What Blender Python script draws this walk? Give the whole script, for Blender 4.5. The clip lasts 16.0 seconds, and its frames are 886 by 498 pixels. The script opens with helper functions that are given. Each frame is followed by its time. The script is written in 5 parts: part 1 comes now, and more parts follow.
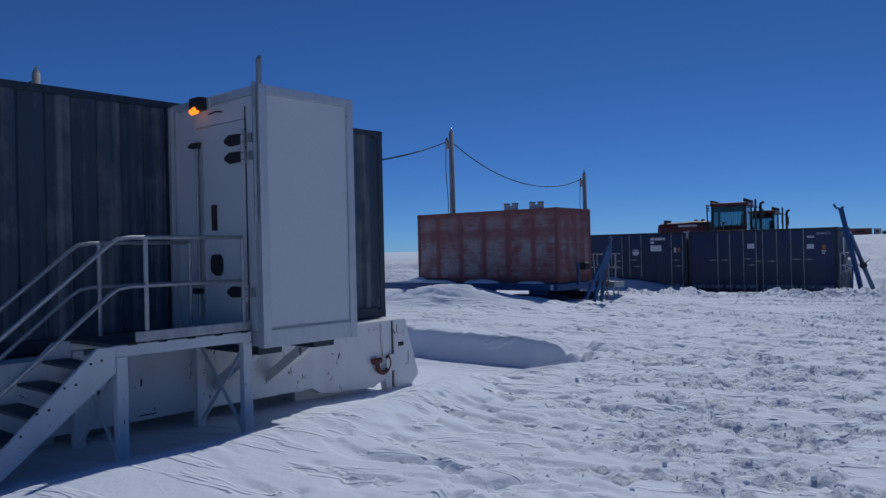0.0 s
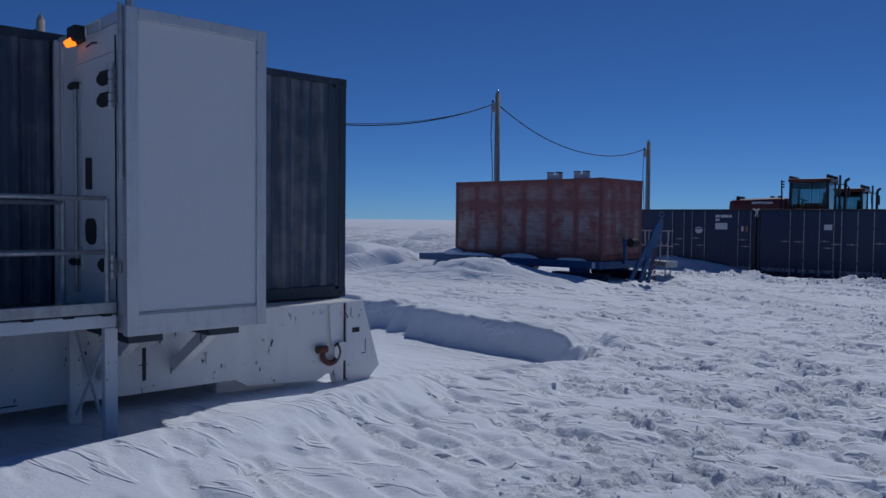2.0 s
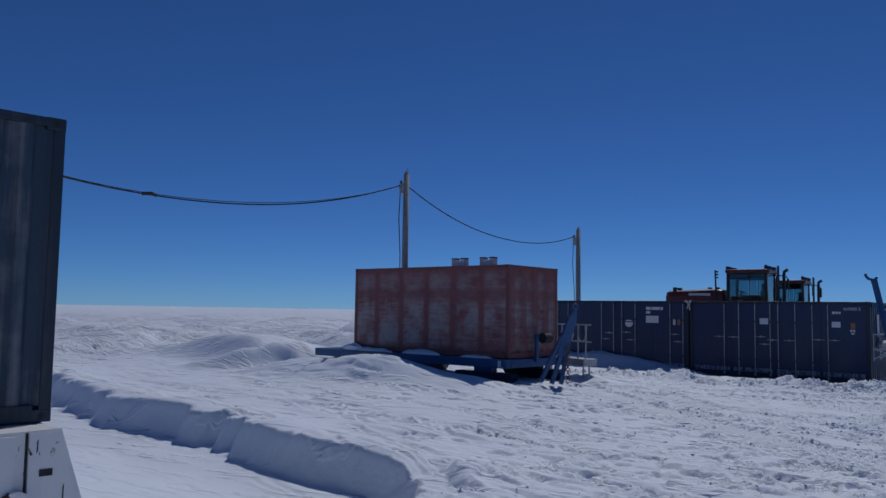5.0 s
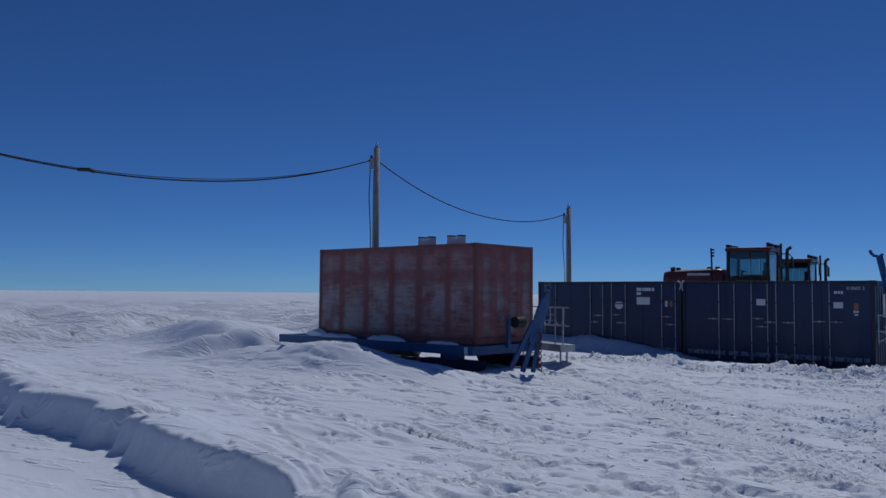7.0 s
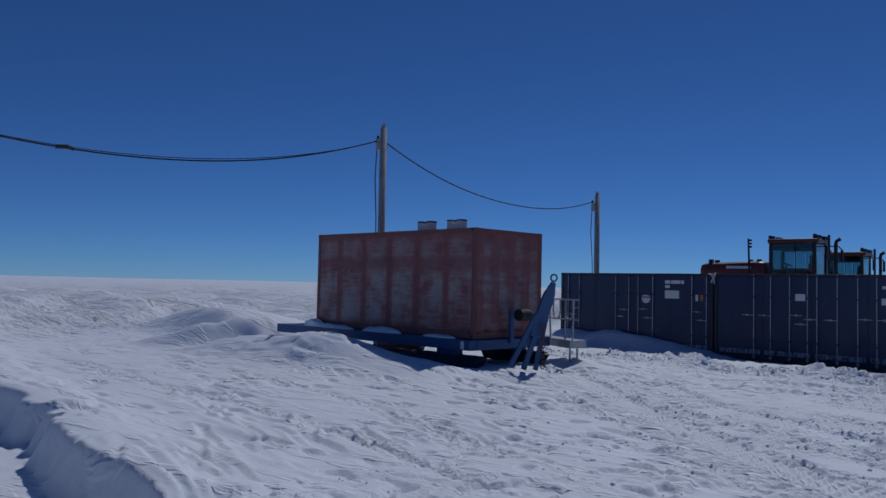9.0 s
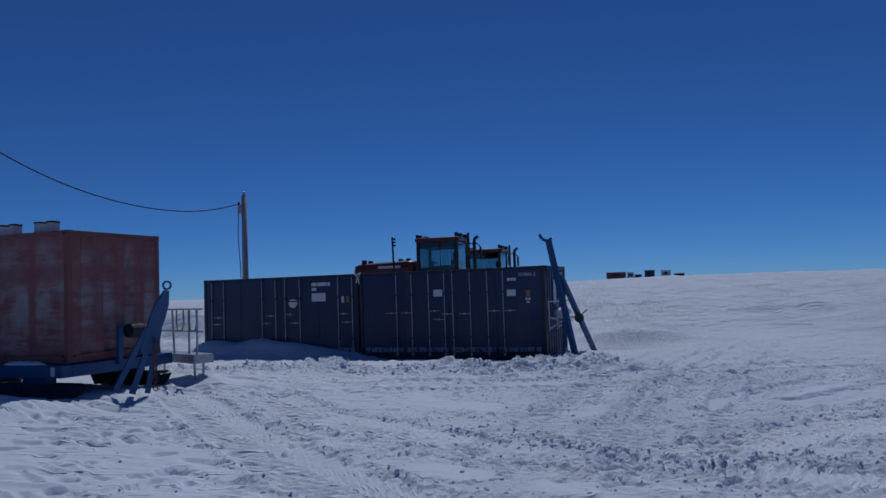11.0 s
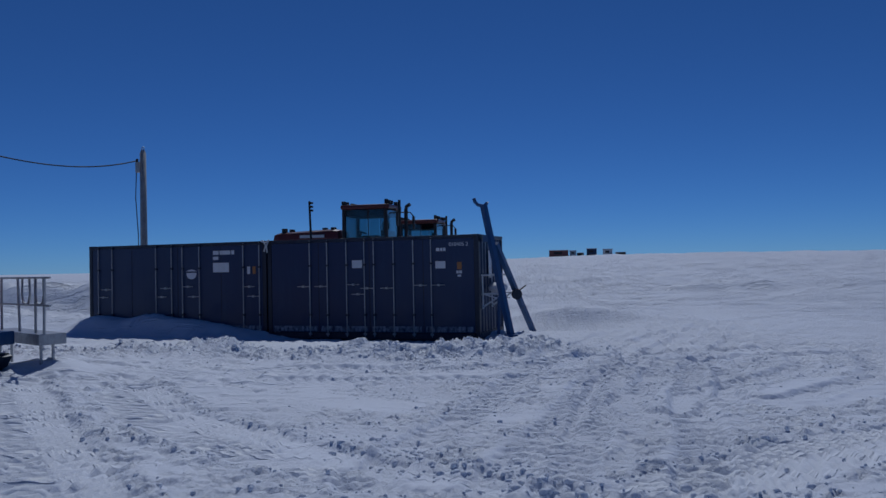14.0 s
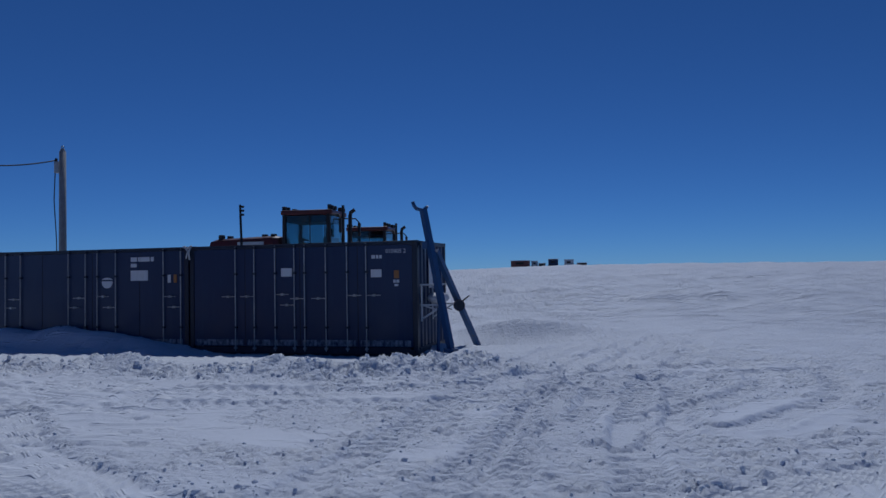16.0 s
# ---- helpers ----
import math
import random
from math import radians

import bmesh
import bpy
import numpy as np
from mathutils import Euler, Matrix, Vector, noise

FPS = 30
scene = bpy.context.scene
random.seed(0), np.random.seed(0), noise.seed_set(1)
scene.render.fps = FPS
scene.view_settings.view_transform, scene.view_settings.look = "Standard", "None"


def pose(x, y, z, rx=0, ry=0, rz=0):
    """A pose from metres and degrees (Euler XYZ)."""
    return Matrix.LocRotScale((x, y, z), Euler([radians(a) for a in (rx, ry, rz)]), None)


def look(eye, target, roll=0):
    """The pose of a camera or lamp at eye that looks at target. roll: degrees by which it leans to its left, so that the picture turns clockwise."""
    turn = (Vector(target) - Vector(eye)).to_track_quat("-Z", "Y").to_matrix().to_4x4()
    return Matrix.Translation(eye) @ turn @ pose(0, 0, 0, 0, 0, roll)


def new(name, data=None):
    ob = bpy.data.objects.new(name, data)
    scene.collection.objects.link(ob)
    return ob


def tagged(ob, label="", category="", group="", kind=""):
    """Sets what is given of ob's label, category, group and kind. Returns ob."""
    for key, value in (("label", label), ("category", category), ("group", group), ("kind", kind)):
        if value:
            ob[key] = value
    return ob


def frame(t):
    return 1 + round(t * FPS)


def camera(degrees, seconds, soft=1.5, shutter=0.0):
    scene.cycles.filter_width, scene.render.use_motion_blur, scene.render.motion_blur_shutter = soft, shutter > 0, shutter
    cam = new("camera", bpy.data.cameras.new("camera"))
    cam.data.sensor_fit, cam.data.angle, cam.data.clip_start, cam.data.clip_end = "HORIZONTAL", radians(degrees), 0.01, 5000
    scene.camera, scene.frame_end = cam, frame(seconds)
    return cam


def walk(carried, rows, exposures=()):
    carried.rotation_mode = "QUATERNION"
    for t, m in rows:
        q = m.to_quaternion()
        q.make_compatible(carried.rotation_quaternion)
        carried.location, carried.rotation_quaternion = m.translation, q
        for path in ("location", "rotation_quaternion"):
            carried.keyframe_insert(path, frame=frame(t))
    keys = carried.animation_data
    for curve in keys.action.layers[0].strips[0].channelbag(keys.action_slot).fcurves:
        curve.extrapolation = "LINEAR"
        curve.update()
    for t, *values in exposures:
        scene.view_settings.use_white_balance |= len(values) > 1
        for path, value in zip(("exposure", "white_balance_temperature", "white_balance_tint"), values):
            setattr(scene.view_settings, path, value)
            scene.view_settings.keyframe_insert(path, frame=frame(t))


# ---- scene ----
cam = camera(59.1, 16.0)
METRES, EYE, TILT, LEAN, TURN = 16.5, 1.65, 2.6, 0.0, 23.1
ROWS = [
    (0.0, 0.0, 0.0, 0.0, -0.06, -2.48, 1.29),
    (0.5, 0.0263, 0.0261, 0.0006, -0.14, -2.49, 0.26),
    (1.0, 0.0506, 0.0509, -0.001, -0.2, -3.81, -1.35),
    (1.5, 0.0674, 0.0848, -0.0022, 0.75, -4.77, -1.02),
    (2.0, 0.0862, 0.1161, -0.003, 5.86, -4.74, -0.33),
    (2.5, 0.1008, 0.1493, -0.0032, 6.36, -4.58, -0.42),
    (3.0, 0.1216, 0.1777, -0.0041, 6.34, -3.87, -0.28),
    (3.5, 0.1367, 0.2047, -0.006, 5.39, -2.42, -2.63),
    (4.0, 0.1548, 0.2349, -0.0054, 4.35, 0.14, -1.9),
    (4.5, 0.1726, 0.2627, -0.0063, 4.2, 1.66, -1.43),
    (5.0, 0.1886, 0.2941, -0.0078, 3.0, 1.9, -0.79),
    (7.5, 0.2803, 0.4222, -0.013, 4.9, 0.52, -0.05),
    (8.0, 0.2986, 0.4451, -0.0136, 6.18, 0.75, -0.1),
    (8.5, 0.3117, 0.4724, -0.0157, 6.24, 0.24, -0.82),
    (9.0, 0.3289, 0.5014, -0.0199, 7.74, 0.03, -0.91),
    (9.5, 0.3444, 0.5238, -0.0226, 6.28, 2.64, 0.45),
    (10.0, 0.3644, 0.5448, -0.0234, -2.55, 2.48, 0.67),
    (12.5, 0.458, 0.6691, -0.0415, -20.1, -0.64, 2.15),
    (13.0, 0.4706, 0.696, -0.0434, -20.17, -1.01, 1.47),
    (13.5, 0.4776, 0.7214, -0.0428, -20.25, -1.16, 1.14),
    (14.0, 0.4877, 0.7476, -0.0451, -19.4, -1.23, 0.31),
    (14.5, 0.4924, 0.7696, -0.0466, -18.01, -1.7, 0.33),
    (15.0, 0.5082, 0.7837, -0.0488, -17.7, -3.06, 0.46),
    (15.5, 0.5303, 0.7988, -0.0506, -17.84, -3.0, -0.02),
    (16.0, 0.5524, 0.8151, -0.0509, -22.04, -0.49, -0.0),
]
walk(cam, [(t, pose(0, 0, EYE, TILT, LEAN, TURN) @ pose(METRES * x, METRES * y, METRES * z, 90 + pitch, roll, yaw)) for t, x, y, z, yaw, pitch, roll in ROWS],
     exposures=[(0.0, -0.36, 5750, 10), (1.0, -0.38, 5750, 10), (1.5, -0.54, 5800, 10), (3.0, -0.48, 5850, 10), (5.0, -0.52, 5850, 10), (9.0, -0.6, 5850, 10), (10.5, -0.75, 5500, 10), (16.0, -0.75, 5500, 10)])

# light: high clear polar sun ahead of the walk, deep blue sky
SUN_AZ, SUN_EL = radians(-1.5), radians(52.0)
TO_SUN = Vector((math.sin(SUN_AZ) * math.cos(SUN_EL), math.cos(SUN_AZ) * math.cos(SUN_EL), math.sin(SUN_EL)))
world = bpy.data.worlds.new("world")
scene.world = world
world.use_nodes = True
wn = world.node_tree.nodes
sky = wn.new("ShaderNodeTexSky")
sky.sky_type, sky.sun_disc = "NISHITA", False
sky.sun_elevation, sky.sun_rotation = SUN_EL, SUN_AZ
sky.altitude, sky.air_density, sky.dust_density, sky.ozone_density = 1500, 0.65, 0.0, 8.0
wn["Background"].inputs["Strength"].default_value = 0.085
tint = wn.new("ShaderNodeMix")
tint.data_type, tint.blend_type = "RGBA", "MULTIPLY"
tint.inputs["Factor"].default_value, tint.inputs["B"].default_value = 1.0, (0.46, 0.64, 0.83, 1)
world.node_tree.links.new(sky.outputs[0], tint.inputs["A"])
world.node_tree.links.new(tint.outputs["Result"], wn["Background"].inputs["Color"])
sun = new("sun", bpy.data.lights.new("sun", "SUN"))
sun.data.energy, sun.data.angle, sun.data.color = 2.3, radians(0.5), (1.0, 0.95, 0.885)
sun.matrix_basis = look(TO_SUN * 80, (0, 0, 0))

# ---- materials ----
def shader(name, rough=0.6, metal=0.0):
    mat = bpy.data.materials.new(name)
    mat.use_nodes = True
    nt = mat.node_tree
    b = nt.nodes["Principled BSDF"]
    b.inputs["Roughness"].default_value, b.inputs["Metallic"].default_value = rough, metal
    return mat, nt, b


def coords(nt, scale=(1, 1, 1)):
    tc = nt.nodes.new("ShaderNodeTexCoord")
    mp = nt.nodes.new("ShaderNodeMapping")
    mp.inputs["Scale"].default_value = scale
    nt.links.new(tc.outputs["Object"], mp.inputs["Vector"])
    return mp.outputs["Vector"]


def noise_tex(nt, vec, scale, detail=4, rough=0.6):
    n = nt.nodes.new("ShaderNodeTexNoise")
    n.inputs["Scale"].default_value, n.inputs["Detail"].default_value, n.inputs["Roughness"].default_value = scale, detail, rough
    nt.links.new(vec, n.inputs["Vector"])
    return n.outputs["Fac"]


def ramp(nt, fac, stops):
    r = nt.nodes.new("ShaderNodeValToRGB")
    el = r.color_ramp.elements
    while len(el) < len(stops):
        el.new(0.5)
    for e, (p, c) in zip(el, stops):
        e.position, e.color = p, (*c, 1) if len(c) == 3 else c
    nt.links.new(fac, r.inputs["Fac"])
    return r.outputs["Color"]


def grey(v):
    return (v, v, v)


def mixed(nt, fac, a, b, mode="MIX"):
    m = nt.nodes.new("ShaderNodeMix")
    m.data_type, m.blend_type = "RGBA", mode
    for sock, val in ((m.inputs["Factor"], fac), (m.inputs["A"], a), (m.inputs["B"], b)):
        if isinstance(val, (tuple, float)):
            sock.default_value = (*val, 1) if isinstance(val, tuple) else val
        else:
            nt.links.new(val, sock)
    return m.outputs["Result"]


def bumped(nt, b, height, strength=0.3, dist=0.01):
    bp = nt.nodes.new("ShaderNodeBump")
    bp.inputs["Strength"].default_value, bp.inputs["Distance"].default_value = strength, dist
    nt.links.new(height, bp.inputs["Height"])
    nt.links.new(bp.outputs["Normal"], b.inputs["Normal"])


def painted(name, col, worn, rough=0.5, scale=3.0, streak=(9, 9, 0.7), amount=0.62, chips=None, metal=0.0):
    """Paint with vertical streaks of wear, fine grain, and chips down to another colour."""
    mat, nt, b = shader(name, rough, metal)
    s = noise_tex(nt, coords(nt, streak), 1.0, 5, 0.65)
    f = noise_tex(nt, coords(nt), scale, 6, 0.6)
    both = mixed(nt, 0.4, s, f)
    mask = ramp(nt, both, [(amount - 0.12, grey(0.0)), (amount + 0.12, grey(1.0))])
    c = mixed(nt, mask, col, worn)
    grain = noise_tex(nt, coords(nt), 60, 3)
    c = mixed(nt, 0.12, c, ramp(nt, grain, [(0.3, grey(0.25)), (0.7, grey(0.9))]), "OVERLAY")
    if chips:
        ch = noise_tex(nt, coords(nt, (2.4, 2.4, 1.2)), 4.2, 8, 0.72)
        c = mixed(nt, ramp(nt, ch, [(0.625, grey(0.0)), (0.64, grey(1.0))]), c, chips)
    nt.links.new(c, b.inputs["Base Color"])
    nt.links.new(ramp(nt, f, [(0.3, grey(rough - 0.12)), (0.7, grey(min(1, rough + 0.15)))]), b.inputs["Roughness"])
    bumped(nt, b, f, 0.15, 0.004)
    return mat


def summed(nt, a, ka, b=None, kb=1.0):
    """ka * a + kb * b"""
    m = nt.nodes.new("ShaderNodeMath")
    m.operation = "MULTIPLY"
    nt.links.new(a, m.inputs[0])
    m.inputs[1].default_value = ka
    if b is None:
        return m.outputs[0]
    n = nt.nodes.new("ShaderNodeMath")
    n.operation = "MULTIPLY_ADD"
    nt.links.new(b, n.inputs[0])
    n.inputs[1].default_value = kb
    nt.links.new(m.outputs[0], n.inputs[2])
    return n.outputs[0]


def times(nt, a, b):
    m = nt.nodes.new("ShaderNodeMath")
    m.operation = "MULTIPLY"
    nt.links.new(a, m.inputs[0])
    nt.links.new(b, m.inputs[1])
    return m.outputs[0]


def snow_material(name, tint=(0.80, 0.84, 0.91), field=True):
    """Packed snow: fine grain, wind-cut flakes, and crumbly relief where it was churned."""
    mat, nt, b = shader(name, 0.65)
    at = coords(nt)
    big = noise_tex(nt, at, 0.35, 4)
    fine = noise_tex(nt, at, 9, 5, 0.65)
    grit = noise_tex(nt, at, 60, 3, 0.7)
    c = mixed(nt, ramp(nt, big, [(0.35, grey(0)), (0.65, grey(1))]), tuple(v * 0.95 for v in tint), tint)
    c = mixed(nt, ramp(nt, fine, [(0.4, grey(0.0)), (0.75, grey(0.3))]), c, tuple(v * 0.90 for v in tint))
    h = summed(nt, fine, 0.012, grit, 0.004)
    if field:
        tc = nt.nodes.new("ShaderNodeTexCoord")
        mp = nt.nodes.new("ShaderNodeMapping")
        mp.inputs["Rotation"].default_value = (0, 0, radians(24))
        mp.inputs["Scale"].default_value = (0.6, 3.8, 1.0)
        nt.links.new(tc.outputs["Object"], mp.inputs["Vector"])
        wind = noise_tex(nt, mp.outputs["Vector"], 1.2, 3, 0.55)
        flake = ramp(nt, wind, [(0.56, grey(0.0)), (0.61, grey(1.0)), (0.66, grey(0.8)), (0.72, grey(0.1))])
        churned = nt.nodes.new("ShaderNodeAttribute")
        churned.attribute_name = "churned"
        vor = nt.nodes.new("ShaderNodeTexVoronoi")
        vor.feature = "SMOOTH_F1"
        vor.inputs["Scale"].default_value, vor.inputs["Smoothness"].default_value = 13.0, 0.1
        nt.links.new(at, vor.inputs["Vector"])
        crumb = noise_tex(nt, at, 19, 5, 0.75)
        rough = summed(nt, vor.outputs["Distance"], -0.024, crumb, 0.026)
        h = summed(nt, h, 1.0, times(nt, rough, churned.outputs["Fac"]))
        inv = nt.nodes.new("ShaderNodeMath")
        inv.operation = "SUBTRACT"
        inv.inputs[0].default_value = 1.0
        nt.links.new(churned.outputs["Fac"], inv.inputs[1])
        h = summed(nt, h, 1.0, times(nt, flake, inv.outputs[0]), 0.018)
        # wind ridges of the open field, too far off for the mesh
        drift = noise_tex(nt, mp.outputs["Vector"], 0.42, 6, 0.68)
        ridged = ramp(nt, drift, [(0.40, grey(0.0)), (0.50, grey(0.55)), (0.56, grey(0.45)), (0.66, grey(0.8))])
        windy = nt.nodes.new("ShaderNodeAttribute")
        windy.attribute_name = "open_field"
        h = summed(nt, h, 1.0, times(nt, ridged, times(nt, windy.outputs["Fac"], ramp(nt, big, [(0.38, grey(0.25)), (0.62, grey(1.0))]))), 0.20)
    nt.links.new(c, b.inputs["Base Color"])
    bumped(nt, b, h, 1.0, 1.0)
    b.inputs["Specular IOR Level"].default_value = 0.35
    return mat


def red_material():
    """Faded red paint, scoured to pale grey in blocky panels between the ribs, redder along the top."""
    mat, nt, b = shader("faded_red_paint", 0.6)
    tc = nt.nodes.new("ShaderNodeTexCoord")
    sep = nt.nodes.new("ShaderNodeSeparateXYZ")
    nt.links.new(tc.outputs["Object"], sep.inputs[0])
    wobble = noise_tex(nt, coords(nt, (1.5, 1.5, 1.5)), 3.0, 3)
    across = nt.nodes.new("ShaderNodeMath")
    across.operation = "MULTIPLY_ADD"
    across.inputs[1].default_value = 0.14
    nt.links.new(wobble, across.inputs[0])
    nt.links.new(sep.outputs["X"], across.inputs[2])
    cell = nt.nodes.new("ShaderNodeMath")
    cell.operation = "PINGPONG"
    cell.inputs[1].default_value = 0.505
    nt.links.new(across.outputs[0], cell.inputs[0])
    bands = ramp(nt, cell.outputs[0], [(0.06, grey(0.0)), (0.15, grey(1.0))])
    # two courses of scoured panels, the lower one longer
    rise = nt.nodes.new("ShaderNodeMath")
    rise.operation = "MULTIPLY_ADD"
    rise.inputs[1].default_value = 0.35
    nt.links.new(noise_tex(nt, coords(nt, (1.1, 1.1, 0.6)), 1.7, 4), rise.inputs[0])
    nt.links.new(sep.outputs["Z"], rise.inputs[2])
    tall = nt.nodes.new("ShaderNodeMapRange")
    tall.inputs["From Max"].default_value = 3.0
    nt.links.new(rise.outputs[0], tall.inputs["Value"])
    course = ramp(nt, tall.outputs[0], [(0.10, grey(0.0)), (0.17, grey(1.0)), (0.54, grey(1.0)), (0.60, grey(0.25)), (0.66, grey(0.2)), (0.70, grey(0.75)), (0.80, grey(0.6)), (0.86, grey(0.0))])
    blot = noise_tex(nt, coords(nt, (0.9, 0.9, 0.7)), 1.5, 6, 0.6)
    smear = noise_tex(nt, coords(nt, (1.0, 1.0, 6.0)), 1.8, 5, 0.65)
    m = mixed(nt, 0.38, blot, smear)
    mask = ramp(nt, m, [(0.40, grey(0.0)), (0.56, grey(1.0))])
    mask = times(nt, times(nt, mask, bands), course)
    tone = noise_tex(nt, coords(nt), 2.5, 6)
    red = ramp(nt, tone, [(0.3, (0.17, 0.055, 0.058)), (0.7, (0.25, 0.085, 0.085))])
    pale = ramp(nt, tone, [(0.3, (0.28, 0.27, 0.275)), (0.7, (0.40, 0.39, 0.395))])
    nt.links.new(mixed(nt, summed(nt, mask, 0.72), red, pale), b.inputs["Base Color"])
    bumped(nt, b, tone, 0.2, 0.005)
    return mat


def glass_material():
    mat, nt, b = shader("cab_glass", 0.05)
    b.inputs["Base Color"].default_value = (0.34, 0.48, 0.52, 1)
    b.inputs["Transmission Weight"].default_value = 1.0
    return mat


def glow_material(name, col, power):
    mat, nt, b = shader(name, 0.4)
    b.inputs["Base Color"].default_value = (*col, 1)
    b.inputs["Emission Color"].default_value = (*col, 1)
    b.inputs["Emission Strength"].default_value = power
    return mat


SNOW = snow_material("wind_packed_snow")
CLOD = snow_material("broken_snow", (0.79, 0.83, 0.90), False)
DARK = painted("dark_grey_green_paint", (0.034, 0.058, 0.092), (0.27, 0.27, 0.275), 0.5, 2.0, (7, 7, 0.2), 0.605)
DARKEDGE = painted("dark_edge_paint", (0.018, 0.030, 0.048), (0.07, 0.085, 0.10), 0.5)
RED = red_material()
REDEDGE = painted("red_edge_paint", (0.165, 0.058, 0.054), (0.25, 0.11, 0.1), 0.6)
NAVY = painted("navy_container_paint", (0.0088, 0.025, 0.080), (0.018, 0.042, 0.105), 0.42, 1.5, (5, 5, 0.5), 0.64)
NAVYEDGE = painted("navy_edge_paint", (0.008, 0.015, 0.034), (0.035, 0.05, 0.08), 0.45)
WHITE = painted("white_sled_paint", (0.74, 0.735, 0.72), (0.60, 0.59, 0.575), 0.5, 1.4, (3, 3, 0.5), 0.60, (0.06, 0.055, 0.05))
PANEL = painted("grey_white_panel", (0.64, 0.65, 0.66), (0.58, 0.59, 0.60), 0.55, 0.8, (1, 1, 0.6), 0.55)
ALU = painted("dull_aluminium", (0.56, 0.57, 0.58), (0.42, 0.43, 0.44), 0.38, 5, (12, 12, 1), 0.6, None, 0.35)
STEEL = painted("galvanised_steel", (0.40, 0.41, 0.42), (0.30, 0.30, 0.31), 0.42, 12, (20, 20, 4), 0.55, None, 0.6)
BLUE = painted("blue_sled_paint", (0.024, 0.078, 0.20), (0.05, 0.10, 0.20), 0.5, 3, (4, 4, 2), 0.62, (0.06, 0.07, 0.09))
BLACK = painted("black_rubber", (0.02, 0.02, 0.022), (0.05, 0.05, 0.05), 0.7)
RUST = painted("rusty_iron", (0.12, 0.045, 0.035), (0.07, 0.04, 0.033), 0.75)
FROST = painted("frosted_navy_paint", (0.010, 0.022, 0.055), (0.46, 0.49, 0.54), 0.6, 7.0, (16, 16, 5), 0.53)
WOOD = painted("grey_pole_wood", (0.36, 0.35, 0.34), (0.24, 0.23, 0.22), 0.75, 8, (22, 22, 0.8), 0.52)
TRACTOR = painted("tractor_red_paint", (0.10, 0.018, 0.017), (0.06, 0.014, 0.014), 0.4)
GREY = painted("pale_grey_plastic", (0.55, 0.56, 0.58), (0.42, 0.43, 0.45), 0.6)
STICKER = painted("white_sticker", (0.66, 0.67, 0.69), (0.5, 0.5, 0.5), 0.5)
ORANGE = painted("orange_sticker", (0.36, 0.16, 0.05), (0.25, 0.12, 0.05), 0.5)
GRILLE = painted("dark_tread_grating", (0.06, 0.065, 0.07), (0.2, 0.21, 0.22), 0.6, 20)
GLASS = glass_material()
AMBER = glow_material("amber_lens", (1.0, 0.22, 0.01), 2.2)


# ---- building helpers ----
def thing(name, label, category, m, group="", kind=""):
    ob = new(name)
    ob.matrix_basis = m
    ob.empty_display_size = 0.3
    return tagged(ob, label, category, group, kind)


def part(name, bm, material, parent=None, label="", smooth=False):
    bmesh.ops.recalc_face_normals(bm, faces=bm.faces)
    me = bpy.data.meshes.new(name)
    bm.to_mesh(me)
    bm.free()
    me.materials.append(material)
    if smooth:
        for p in me.polygons:
            p.use_smooth = True
    ob = new(name, me)
    ob.parent = parent
    return tagged(ob, label)


def box(bm, x0, x1, y0, y1, z0, z1, bevel=0.0):
    r = bmesh.ops.create_cube(bm, size=1.0)
    vs = r["verts"]
    for v in vs:
        v.co = Vector(((x0 + x1) / 2 + v.co.x * (x1 - x0), (y0 + y1) / 2 + v.co.y * (y1 - y0), (z0 + z1) / 2 + v.co.z * (z1 - z0)))
    if bevel:
        es = list({e for v in vs for e in v.link_edges})
        bmesh.ops.bevel(bm, geom=es, offset=bevel, segments=2, affect="EDGES", profile=0.6)
    return bm


def bx(x0, x1, y0, y1, z0, z1, bevel=0.008):
    return box(bmesh.new(), x0, x1, y0, y1, z0, z1, bevel)


def rod(bm, p0, p1, r0, r1=None, seg=10):
    p0, p1 = Vector(p0), Vector(p1)
    d = p1 - p0
    m = Matrix.Translation((p0 + p1) / 2) @ d.to_track_quat("Z", "Y").to_matrix().to_4x4()
    bmesh.ops.create_cone(bm, cap_ends=True, segments=seg, radius1=r0, radius2=r0 if r1 is None else r1, depth=d.length, matrix=m)
    return bm


def beam(bm, p0, p1, w, h, up=(0, 0, 1)):
    """A straight bar of width w and height h from p0 to p1."""
    p0, p1 = Vector(p0), Vector(p1)
    d = (p1 - p0).normalized()
    side = d.cross(Vector(up)).normalized()
    upv = side.cross(d)
    vs = []
    for p in (p0, p1):
        for a, b in ((-1, -1), (1, -1), (1, 1), (-1, 1)):
            vs.append(bm.verts.new(p + side * a * w / 2 + upv * b * h / 2))
    fs = [(0, 1, 2, 3), (7, 6, 5, 4), (0, 4, 5, 1), (1, 5, 6, 2), (2, 6, 7, 3), (3, 7, 4, 0)]
    for f in fs:
        bm.faces.new([vs[i] for i in f])
    return bm


